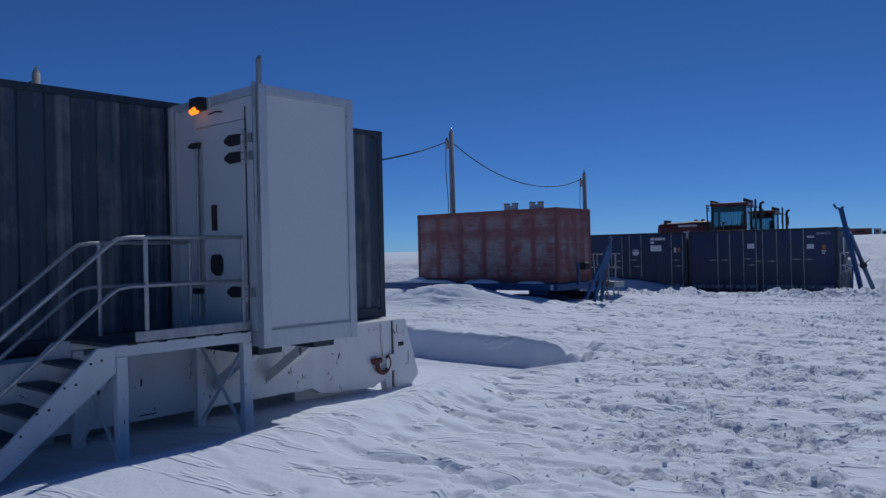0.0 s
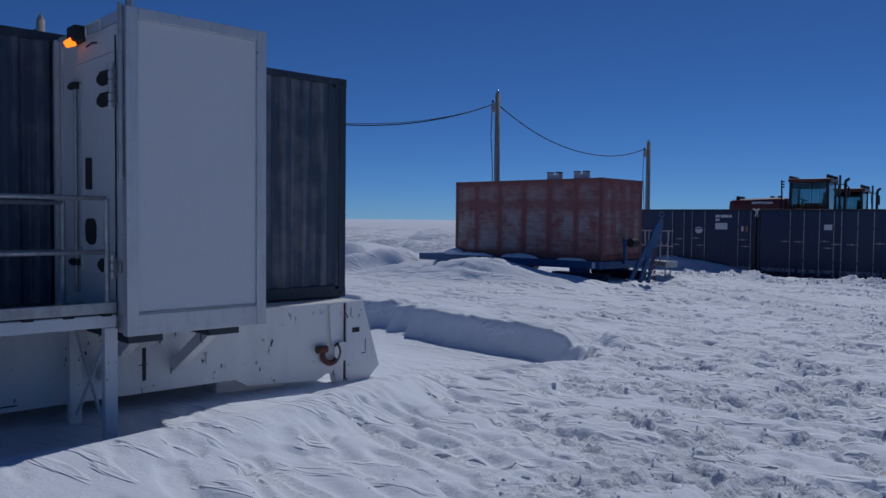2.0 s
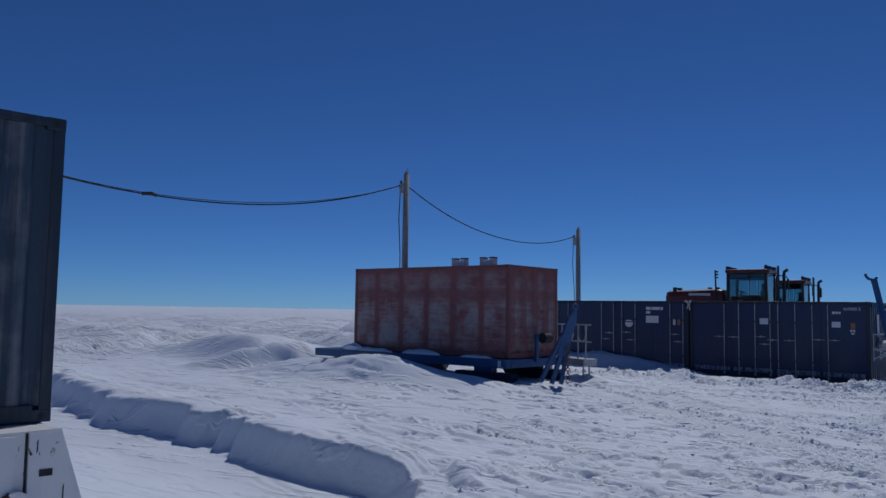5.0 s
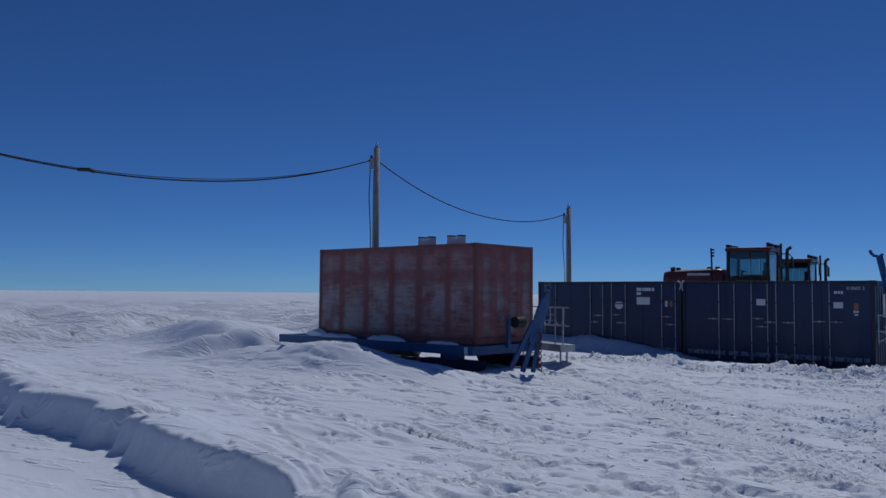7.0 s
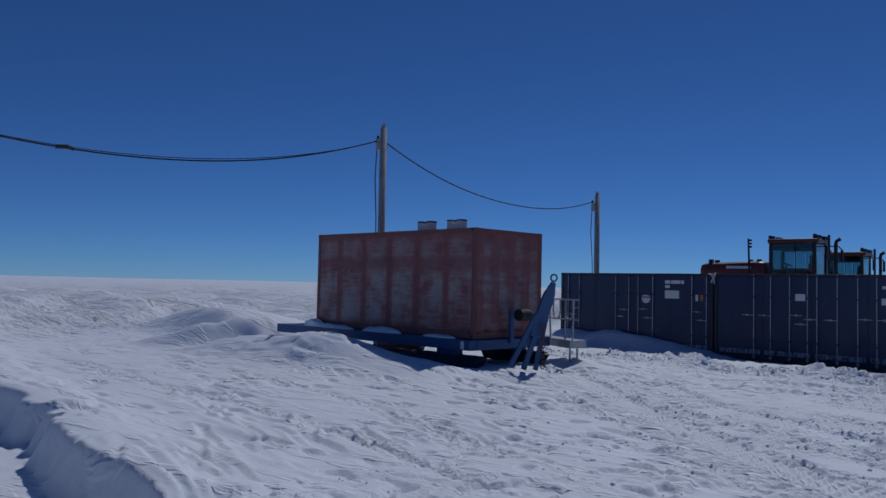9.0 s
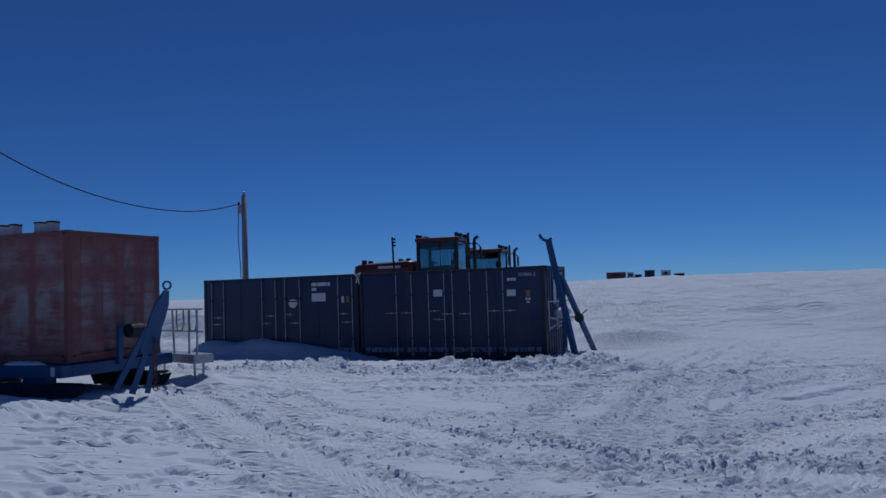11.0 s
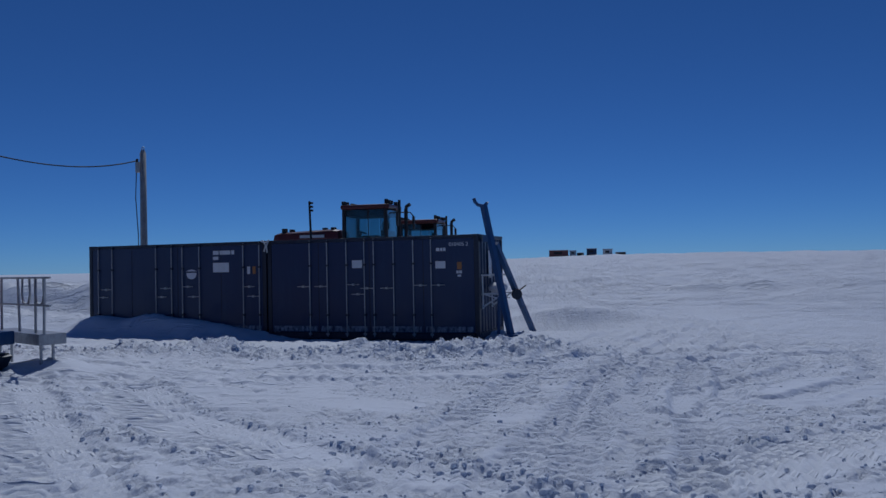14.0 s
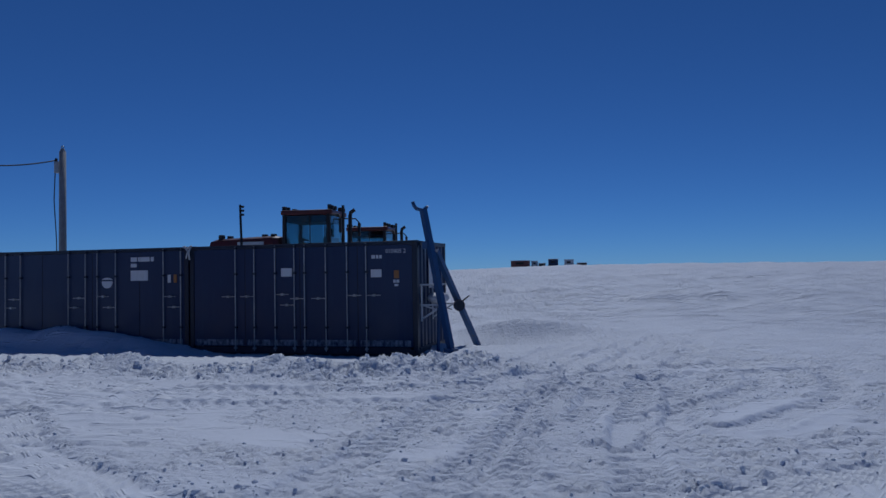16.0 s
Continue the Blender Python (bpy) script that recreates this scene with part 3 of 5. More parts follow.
    h = h + 0.06 * np.exp(-((ry - 1.0) / 1.5) ** 2) * smooth(-0.5, 1, rx) * (1 - smooth(6, 7.5, rx))
    h = h + 0.30 * bell(x, y, -13.6, 27.9, 50, 1.2, 0.7)
    d4, s4 = near_line(x, y, bend([(-27.5, 31.7), (-22.5, 30.7), (-18.8, 29.4), (-16.4, 28.2)]))
    side = np.where(d4 > 0, np.exp(-(d4 / 3.6) ** 2), np.exp(-(d4 / 0.85) ** 2))
    h = h + 1.0 * side * smooth(0, 7.5, s4) * (1 - smooth(9.0, 12.3, s4))
    d5, s5 = near_line(x, y, bend([(-15.5, 27.5), (-16.2, 26.6), (-17.6, 25.9), (-19.8, 25.6)]))
    side = np.where(d5 > 0, np.exp(-(d5 / (0.6 + 0.6 * (1 - smooth(0, 0.6, s5)))) ** 2), np.exp(-(d5 / 1.2) ** 2))
    h = h + 0.85 * side * (1 - smooth(0.2, 5.0, s5)) * (1 + 0.3 * (layered(s5 / 0.5, d5 / 4, 99, 2) - 0.5))
    h = h + 0.22 * bell(x, y, -5.1, 27.75, -38, 1.2, 0.5)
    # a worn road far off, and a snow bank beyond the yard
    h = h + (1.1 + 0.9 * layered(x / 3, y / 3, 97, 3)) * bell(x, y, -21, 52, -12, 13, 1.1) + 0.75 * bell(x, y, 9, 74, 5, 6, 1.3) + 0.6 * bell(x, y, 16, 58, -6, 7, 1.0) + 0.5 * bell(x, y, 24, 50, 10, 9, 1.0)
    if relief is not None:
        relief[:] = np.clip(churn, 0, 1)
    return h


def graded(lo, hi, fine, reach, down, up):
    mid = list(np.arange(lo, hi + 1e-6, fine))
    left, right = [], []
    a, step = lo, fine
    while a > -reach:
        step *= down
        a -= step
        left.append(a)
    b, step = hi, fine
    while b < reach:
        step *= up
        b += step
        right.append(b)
    return np.array(left[::-1] + mid + right)


gx, gy = graded(-7.2, 7.2, 0.036, 3200, 1.026, 1.045), graded(4.2, 28.5, 0.036, 3200, 1.1, 1.027)
GX, GY = np.meshgrid(gx, gy)
CHURNED = np.zeros(GX.shape)
GZ = snow_height(GX, GY, CHURNED)
nx, ny = len(gx), len(gy)
me = bpy.data.meshes.new("ground")
idx = np.arange(nx * ny).reshape(ny, nx)
quads = np.stack([idx[:-1, :-1], idx[:-1, 1:], idx[1:, 1:], idx[1:, :-1]], axis=-1).reshape(-1, 4)
me.vertices.add(nx * ny)
me.vertices.foreach_set("co", np.stack([GX, GY, GZ], axis=-1).astype(np.float32).ravel())
me.loops.add(quads.size)
me.loops.foreach_set("vertex_index", quads.astype(np.int32).ravel())
me.polygons.add(len(quads))
me.polygons.foreach_set("loop_start", (np.arange(len(quads)) * 4).astype(np.int32))
me.update(calc_edges=True)
me.polygons.foreach_set("use_smooth", np.ones(len(quads), dtype=bool))
me.attributes.new("churned", "FLOAT", "POINT").data.foreach_set("value", CHURNED.astype(np.float32).ravel())
OPEN_FIELD = smooth(18, 34, np.hypot(GX + 1, GY - 16))
me.attributes.new("open_field", "FLOAT", "POINT").data.foreach_set("value", OPEN_FIELD.astype(np.float32).ravel())
me.materials.append(SNOW)
tagged(new("ground", me), "wind-packed snow field with trodden yard and drifts", "snow", kind="structure")


def ground_at(x, y):
    return float(snow_height(np.array([[x]], dtype=float), np.array([[y]], dtype=float))[0, 0])


# loose broken snow on the bank, the tracks and the trodden yard
def clod_field():
    rng = np.random.RandomState(5)
    spots = []
    for _ in range(900):
        k = rng.randint(len(BERM) - 1)
        f = rng.rand()
        px = BERM[k][0] * (1 - f) + BERM[k + 1][0] * f + rng.randn() * 0.35
        py = BERM[k][1] * (1 - f) + BERM[k + 1][1] * f + rng.randn() * 0.45
        spots.append((px, py, abs(rng.randn()) * 0.020 + 0.012))
    for line in CRAWLER_TRACKS:
        for _ in range(260):
            k = rng.randint(len(line) - 1)
            side = rng.choice((-1, 1)) * (0.45 + abs(rng.randn()) * 0.15)
            dx, dy = line[k + 1][0] - line[k][0], line[k + 1][1] - line[k][1]
            n = math.hypot(dx, dy)
            f = rng.rand()
            spots.append((line[k][0] + f * dx - dy / n * side, line[k][1] + f * dy + dx / n * side, abs(rng.randn()) * 0.011 + 0.008))
    for _ in range(420):
        k = rng.randint(len(CLOD_RIDGE) - 1)
        f = rng.rand()
        spots.append((CLOD_RIDGE[k][0] * (1 - f) + CLOD_RIDGE[k + 1][0] * f + rng.randn() * 0.2, CLOD_RIDGE[k][1] * (1 - f) + CLOD_RIDGE[k + 1][1] * f + rng.randn() * 0.2, abs(rng.randn()) * 0.018 + 0.010))
    loose = np.stack([rng.uniform(-3.4, 9, 30000), rng.uniform(4, 30, 30000)], axis=-1)
    broken = np.zeros((1, len(loose)))
    snow_height(loose[None, :, 0], loose[None, :, 1], broken)
    for (px, py), b in zip(loose, broken[0]):
        if rng.rand() < (0.02 + 0.75 * b) * (0.45 if py > 16 else 1.0):
            spots.append((px, py, min(abs(rng.randn()) ** 1.5 * 0.007 + 0.007, 0.026)))
    xs = np.array([[s[0] for s in spots]])
    ys = np.array([[s[1] for s in spots]])
    zs = snow_height(xs, ys)[0]
    ico = bmesh.new()
    bmesh.ops.create_icosphere(ico, subdivisions=1, radius=1.0)
    base = np.array([v.co[:] for v in ico.verts])
    tri = np.array([[v.index for v in f.verts] for f in ico.faces])
    ico.free()
    verts, faces = [], []
    for i, (px, py, size) in enumerate(spots):
        size = min(size, 0.045)
        b = base * (1 + 0.35 * (rng.rand(len(base), 1) - 0.5)) * size * rng.uniform(0.6, 1.4, 3)
        b = b + (px, py, zs[i] - size * 0.15)
        faces.extend((tri + len(base) * i).tolist())
        verts.append(b)
    m = bpy.data.meshes.new("snow_clods")
    m.from_pydata(np.concatenate(verts).tolist(), [], faces)
    m.polygons.foreach_set("use_smooth", np.ones(len(faces), dtype=bool))
    m.materials.append(CLOD)
    tagged(new("snow_clods", m), "loose broken lumps of snow on bank and tracks", "snow", kind="stuff")


clod_field()

# ---- dark living container on its white sled ----
DARK_AT = pose(-5.54, 10.71, 0, 0, 0, 72.2)
BASE = 0.655


def at_dark(x, y, z=0):
    return DARK_AT @ pose(x, y, z)


def dark_container():
    c = container("container", "dark grey-green weathered high freight container on a white sled", at_dark(-6.06, 0, BASE), 6.06, 2.44, 2.85, DARK, DARKEDGE, ("front", "back", "low", "high"), "living containers")
    part("fork_pocket", bx(4.35, 4.75, -0.004, 0.02, 0.02, 0.13, 0), STEEL, c)
    return c


def white_sled():
    s = thing("cargo_sled", "white steel sled with chipped paint half sunk in snow", "sled", at_dark(0, 0))
    out = [(-6.6, BASE - 0.005), (-6.6, -0.12), (-1.85, -0.13), (-1.70, -0.22), (-0.75, -0.28), (-0.62, -0.22), (-0.5, -0.22), (-0.46, -0.38), (-0.02, -0.40), (0.20, -0.20), (-0.07, BASE - 0.005)]
    for y0, y1, n in ((-0.46, -0.34, "side_beam"), (2.78, 2.90, "side_beam")):
        part(n, prism(bmesh.new(), out, 1, y0, y1), WHITE, s)
    part("deck", bx(-6.55, -0.06, -0.34, 2.78, BASE - 0.10, BASE - 0.01), WHITE, s)
    for x in (-6.3, -4.2, -2.2, -0.5):
        part("cross_beam", bx(x, x + 0.2, -0.34, 2.78, 0.0, BASE - 0.11), WHITE, s)
    for x in (-5.6, -1.6):
        part("runner", bx(x - 0.35, x + 0.55, -0.20, 0.20, -0.62, -0.01, 0.05), WHITE, s)
        part("runner", bx(x - 0.35, x + 0.55, 2.3, 2.74, -0.62, -0.01, 0.05), WHITE, s)
    part("end_plate", prism(bmesh.new(), [(-0.34, BASE - 0.02), (-0.34, -0.30), (-0.03, -0.30), (0.14, -0.16), (-0.10, BASE - 0.02)], 1, -0.485, -0.463), WHITE, s, "chipped white end plate")
    part("seam", bx(-0.365, -0.345, -0.468, -0.46, -0.3, BASE - 0.02, 0), BLACK, s)
    # thin black slab painted as the shade of a notch; the plate is uncut
    part("notch_shade", bx(-0.25, -0.14, -0.490, -0.484, 0.26, 0.32, 0), BLACK, s)
    part("seam", bx(-2.9, -2.86, -0.463, -0.455, 0.0, 0.34, 0), BLACK, s)
    sh = part("shackle", tube(bmesh.new(), [(-0.60 + 0.12 * math.cos(a), -0.52, 0.05 + 0.13 * math.sin(a)) for a in np.linspace(2.6, 7.1, 14)], 0.035), RUST, s, "rusty lifting shackle", True)
    part("pin", rod(bmesh.new(), (-0.80, -0.52, 0.10), (-0.66, -0.52, 0.10), 0.045), RUST, sh)
    part("strap", prism(bmesh.new(), [(-0.60, 0.62), (-0.44, 0.62), (-0.47, 0.06), (-0.57, 0.06)], 1, -0.50, -0.463), WHITE, s, "steel lifting strap")
    for k, (x, z, w, h) in enumerate(((-2.55, 0.42, 0.012, 0.2), (-2.95, 0.16, 0.10, 0.012), (-2.9, 0.0, 0.014, 0.13), (-2.6, 0.03, 0.012, 0.09), (-3.2, 0.10, 0.05, 0.07), (-0.28, 0.46, 0.012, 0.12), (-0.05, 0.0, 0.012, 0.18), (-0.11, -0.02, 0.07, 0.012), (-4.25, 0.24, 0.02, 0.09), (-4.45, 0.16, 0.035, 0.03), (-4.3, -0.08, 0.22, 0.014), (-4.9, -0.06, 0.012, 0.12))):
        yy = -0.488 if x > -0.34 else -0.464
        part("paint_gouge", prism(bmesh.new(), [(x, z), (x + w, z + 0.15 * h), (x + 1.1 * w, z + h), (x + 0.2 * w, z + 0.85 * h)], 1, yy, yy + 0.006), BLACK, s)
    part("mooring_eye", rod(bmesh.new(), (-0.44, -0.55, 0.05), (-0.44, -0.44, 0.05), 0.12, seg=16), WHITE, s)


def porch():
    """White entry cabin against the dark wall; its door looks along the wall towards the stairs."""
    x0, x1, y0, z0, z1 = -3.55, -2.22, -1.75, BASE + 0.01, 3.45
    p = thing("entry_porch", "white insulated entry cabin with aluminium edges", "porch", at_dark(0, 0))
    e = 0.10
    part("front_panel", bx(x0 + e, x1 - e, y0 + 0.02, y0 + 0.06, z0 + 0.2, z1 - e), PANEL, p, "plain grey-white sandwich panel")
    part("far_panel", bx(x1 - 0.06, x1 - 0.02, y0 + e, -0.01, z0 + 0.2, z1 - e), PANEL, p)
    part("panel_seal", bx(x0 + e, x1 - e, y0 + 0.008, y0 + 0.018, z0 + 0.185, z0 + 0.20, 0), STEEL, p)
    for x in (x0, x1 - e):
        for y in (y0, -0.012 - e):
            part("corner_trim", bx(x, x + e, y, y + e, z0, z1), ALU, p)
    part("roof_trim", bx(x0 + e, x1 - e, y0, y0 + 0.09, z1 - 0.1, z1 - 0.003), ALU, p)
    part("roof_trim", bx(x1 - 0.09, x1 - 0.004, y0 + e, -0.115, z1 - 0.1, z1 - 0.003), ALU, p)
    part("roof_trim", bx(x0 + 0.004, x0 + 0.09, y0 + e, -0.115, z1 - 0.1, z1 - 0.003), ALU, p)
    part("roof", bx(x0 + 0.08, x1 - 0.08, y0 + 0.08, -0.02, z1 - 0.06, z1 - 0.01), PANEL, p)
    part("floor_sill", bx(x0 + e, x1 - e, y0 + 0.003, y0 + 0.09, z0, z0 + 0.184), ALU, p)
    part("floor_slab", bx(x0 + 0.02, x1 - 0.02, y0 + 0.09, -0.012, z0 + 0.01, z0 + 0.17), ALU, p)
    part("bracket", bx(x1 - 0.47, x1 - 0.15, y0 + 0.25, -0.47, z0 - 0.10, z0 + 0.008), DARKEDGE, p)
    part("bracket", bx(x0 + 0.1, x0 + 0.42, y0 + 0.25, -0.47, z0 - 0.10, z0 + 0.008), DARKEDGE, p)
    for x in (x0 + 0.26, x1 - 0.31):
        part("strut", beam(bmesh.new(), (x, y0 + 0.42, z0 - 0.03), (x - 0.02, -0.48, 0.12), 0.10, 0.12), WHITE, p)
    part("wall_flange", bx(x0 - 0.05, x0 - 0.002, -0.075, -0.012, z0 + 0.1, z1 - 0.03, 0.006), ALU, p, "dull aluminium wall flange")
    # door side
    xd = x0 + 0.02
    part("door_frame", bx(xd, xd + 0.05, y0 + e, y0 + 0.27, z0 + 0.17, z1 - e), PANEL, p)
    part("door_frame", bx(xd, xd + 0.05, -0.49, -0.112, z0 + 0.17, z1 - e), PANEL, p)
    part("door_header", bx(xd, xd + 0.05, y0 + 0.275, -0.495, z1 - 0.33, z1 - e), PANEL, p)
    d = part("door", bx(xd - 0.015, xd + 0.045, y0 + 0.28, -0.50, z0 + 0.20, z1 - 0.34), PANEL, p, "grey-white insulated door, shut")
    part("handle", bx(xd - 0.06, xd - 0.012, y0 + 0.82, y0 + 0.875, 1.93, 2.22), BLACK, d, "black grip handle")
    port = [(y0 + 0.835 + r * math.cos(k * math.pi / 8), 1.55 + 1.05 * r * math.sin(k * math.pi / 8)) for k, r in
            enumerate((0.105, 0.115, 0.125, 0.12, 0.105, 0.12, 0.13, 0.125, 0.115, 0.125, 0.135, 0.13, 0.12, 0.11, 0.12, 0.115))]
    part("round_port", prism(bmesh.new(), port, 0, xd - 0.04, xd - 0.012), BLACK, d, "round black port")
    for z in (2.71, 2.90, 1.25):
        h = part("hinge", bx(xd - 0.06, xd - 0.012, y0 + 0.25, y0 + 0.295, z - 0.085, z + 0.085), STEEL, d)
        for dz in (-0.075, 0.0, 0.075):
            part("hinge_knuckle", rod(bmesh.new(), (xd - 0.05, y0 + 0.265, z + dz - 0.028), (xd - 0.05, y0 + 0.265, z + dz + 0.028), 0.022), ALU, h)
        part("hinge_strap", prism(bmesh.new(), [(y0 + 0.295, z + 0.055), (y0 + 0.53, z + 0.062), (y0 + 0.62, z + 0.02), (y0 + 0.62, z - 0.02), (y0 + 0.53, z - 0.062), (y0 + 0.295, z - 0.05)], 0, xd - 0.045, xd - 0.014), BLACK, h)
        part("hinge_leaf", bx(xd - 0.03, xd - 0.004, y0 + 0.14, y0 + 0.20, z - 0.05, z + 0.05), STEEL, p)
    rodp = part("lock_rod", rod(bmesh.new(), (xd - 0.045, -0.585, z0 + 0.3), (xd - 0.045, -0.585, 2.95), 0.018), STEEL, d)
    part("lock_rail", bx(xd - 0.030, xd - 0.013, -0.69, -0.61, z0 + 0.3, 2.93, 0.003), ALU, d)
    for z in (2.91, 1.25):
        part("latch", prism(bmesh.new(), [(-0.65, z - 0.03), (-0.65, z + 0.03), (-0.53, z + 0.035), (-0.45, z + 0.012), (-0.45, z - 0.012), (-0.53, z - 0.035)], 0, xd - 0.075, xd - 0.014), BLACK, rodp)
    part("gasket", bx(xd - 0.012, xd - 0.002, y0 + 0.271, y0 + 0.279, z0 + 0.2, z1 - 0.2, 0), BLACK, p)
    wire_frame = [(xd - 0.03, y0 + 0.56, z1 - 0.13), (xd - 0.03, y0 + 0.56, z1 - 0.02), (xd - 0.03, y0 + 0.91, z1 - 0.02), (xd - 0.03, y0 + 0.91, z1 - 0.13)]
    for q, w in zip(wire_frame, wire_frame[1:] + wire_frame[:1]):
        part("lamp_guard", rod(bmesh.new(), q, w, 0.007, seg=6), STICKER, p)
    part("lamp_cable", tube(bmesh.new(), [(xd - 0.012, y0 + 0.96, z1 - 0.2), (xd - 0.02, y0 + 0.80, z1 - 0.19), (xd - 0.012, y0 + 0.70, z1 - 0.205)], 0.008, 6), BLACK, p)
    lamp = thing("beacon_lamp", "lit amber bulkhead lamp over the porch door", "lamp", at_dark(xd, y0 + 1.10, z1 - 0.13))
    part("housing", bx(-0.11, -0.002, -0.11, 0.11, -0.02, 0.13, 0.02), BLACK, lamp)
    part("lens", rod(bmesh.new(), (-0.15, 0, -0.05), (-0.08, 0, -0.01), 0.032, 0.045, 16), AMBER, lamp, "glowing amber lens")
    ant = thing("corner_stub", "short grey steel post on the porch corner", "post", at_dark(x0 + 0.05, y0 + 0.06, 0))
    part("tube", rod(bmesh.new(), (0, 0, z1 - 0.004), (0, 0, z1 + 0.27), 0.032), STEEL, ant)
    part("cap", rod(bmesh.new(), (0, 0, z1 + 0.26), (0.02, 0, z1 + 0.31), 0.034, 0.02), STEEL, ant)
    rail_tube = thing("cable_conduit", "grey conduit running up the porch corner", "conduit", at_dark(0, 0))
    part("pipe", rod(bmesh.new(), (x0 - 0.03, y0 + 0.05, 2.0), (x0 - 0.03, y0 + 0.05, z1 + 0.02), 0.022), STEEL, rail_tube)


def stair_platform():
    """Landing before the porch door with an open stair down along the wall."""
    top, yo, yi = 0.85, -1.54, -0.55
    xa, xb = -5.05, -3.56
    foot = -0.30
    s = thing("access_stair", "white steel landing and stair with tube railings", "stairs", at_dark(0, 0))
    part("deck", bx(xa, xb, yo + 0.05, yi, top - 0.04, top), GRILLE, s, "dark open grating")
    for k in range(5):
        part("deck_clip", bx(xa + 0.12 + k * 0.31, xa + 0.21 + k * 0.31, yo - 0.004, yo + 0.03, top - 0.022, top + 0.001, 0.002), BLACK, s)
    part("kick_plate", bx(xa + 0.20, xb, yo - 0.003, yo + 0.02, top + 0.002, top + 0.10), STEEL, s)
    part("edge_beam", bx(xa, xb, yo, yo + 0.06, top - 0.12, top - 0.012), WHITE, s)
    part("edge_beam", bx(xa, xb, yi - 0.06, yi, top - 0.12, top - 0.045), WHITE, s)
    for x in (xa + 0.01, xb - 0.10):
        for y in (yo + 0.005, yi - 0.08):
            part("leg", bx(x, x + 0.11, y, y + 0.08, foot - 0.25, top - 0.122), WHITE, s)
        part("brace", beam(bmesh.new(), (x + 0.04, yo + 0.1, foot + 0.1), (x + 0.04, yi - 0.1, top - 0.2), 0.012, 0.05), WHITE, s)
        part("brace", beam(bmesh.new(), (x + 0.054, yo + 0.1, top - 0.2), (x + 0.054, yi - 0.1, foot + 0.1), 0.012, 0.05), WHITE, s)
    n, run, drop = 6, 0.235, 0.185
    for y in (yo + 0.005, yi - 0.055):
        st = [(xa, top - 0.02), (xa, top - 0.26), (xa - n * run, top - n * drop - 0.24), (xa - n * run - 0.18, top - n * drop - 0.24), (xa - 0.16, top - 0.02)]
        g = part("stringer", prism(bmesh.new(), st, 1, y, y + 0.05), WHITE, s)
        if y < -1:
            for k in range(n - 1):
                for dz in (0.0, -0.09):
                    part("bolt", rod(bmesh.new(), (xa - 0.13 - k * run - 0.1 * (dz < 0), y - 0.008, top - 0.13 - k * drop + dz * 0.2), (xa - 0.13 - k * run - 0.1 * (dz < 0), y + 0.01, top - 0.13 - k * drop + dz * 0.2), 0.012, seg=6), BLACK, g)
    for k in range(n):
        x = xa - 0.12 - k * run
        part("tread", bx(x - 0.16, x + 0.10, yo + 0.055, yi - 0.055, top - (k + 1) * drop - 0.03, top - (k + 1) * drop), GRILLE, s)
    for y, posts in ((yo + 0.03, (-3.63, -4.72)), (yi - 0.05, (-3.70, -4.74))):
        for x in posts:
            part("post", rod(bmesh.new(), (x, y, top - 0.02), (x, y, top + (0.99 if y < -1 else 0.955)), 0.022), STEEL, s)
        end = n * run
        for hgt in ((0.99, 0.53) if y < -1 else (0.955, 0.505)):
            xk = xa + (0.05 if y < -1 else 0.10)
            pts = [(posts[0], y, top + hgt), (xk + 0.12, y, top + hgt), (xk, y, top + hgt - 0.02), (xk - 0.1, y, top + hgt - 0.085), (xa - end - 0.1, y, top + hgt - 0.085 - (xk - xa + end) * 0.83)]
            part("handrail", tube(bmesh.new(), pts, 0.021), STEEL, s, "", True)
        part("post", rod(bmesh.new(), (xa - end, y, top - n * drop - 0.1), (xa - end, y, top + 0.93 - n * drop), 0.022), STEEL, s)


def roof_pipes():
    g = "exhaust pipes on the dark container"
    for x, y, h, r in ((-1.20, 0.28, 0.44, 0.105), (-1.45, 0.62, 0.30, 0.12)):
        p = thing("flue_pipe", "short dark sheet-metal flue on the container roof", "pipe", at_dark(x, y, BASE + 2.83), g)
        part("pipe", rod(bmesh.new(), (0, 0, -0.01), (0, 0, h), r, seg=18), DARKEDGE, p)
        part("collar", rod(bmesh.new(), (0, 0, h - 0.06), (0, 0, h + 0.02), r + 0.02, seg=18), DARKEDGE, p)


dark_container()
white_sled()
porch()
stair_platform()
roof_pipes()

# ---- red container on its blue sled ----
RED_AT = pose(-12.45, 26.63, 0, 0, 0, -13.94)


def at_red(x, y, z=0):
    return RED_AT @ pose(x, y, z)


def red_container():
    container("container", "faded red freight container with scoured grey patches", at_red(0.08, 0, 0.485), 5.92, 2.44, 2.52, RED, REDEDGE, ("front", "back", "low", "high"), "store containers", (1.08, 0.03), (0.56, 0.06))
    for x in (3.95, 4.97):
        v = thing("roof_vent", "pale grey vent box with raised ends on the roof", "vent", at_red(x, 0.45, 2.99), "roof vents")
        part("body", bx(-0.235, 0.235, -0.10, 0.10, 0, 0.17, 0.01), GREY, v)
        for sx in (-1, 1):
            part("upstand", bx(*sorted((sx * 0.234, sx * 0.10)), -0.098, 0.098, 0.168, 0.235, 0.008), GREY, v)
            part("cap", bx(*sorted((sx * 0.24, sx * 0.09)), -0.105, 0.105, 0.225, 0.262, 0.006), BLACK, v)


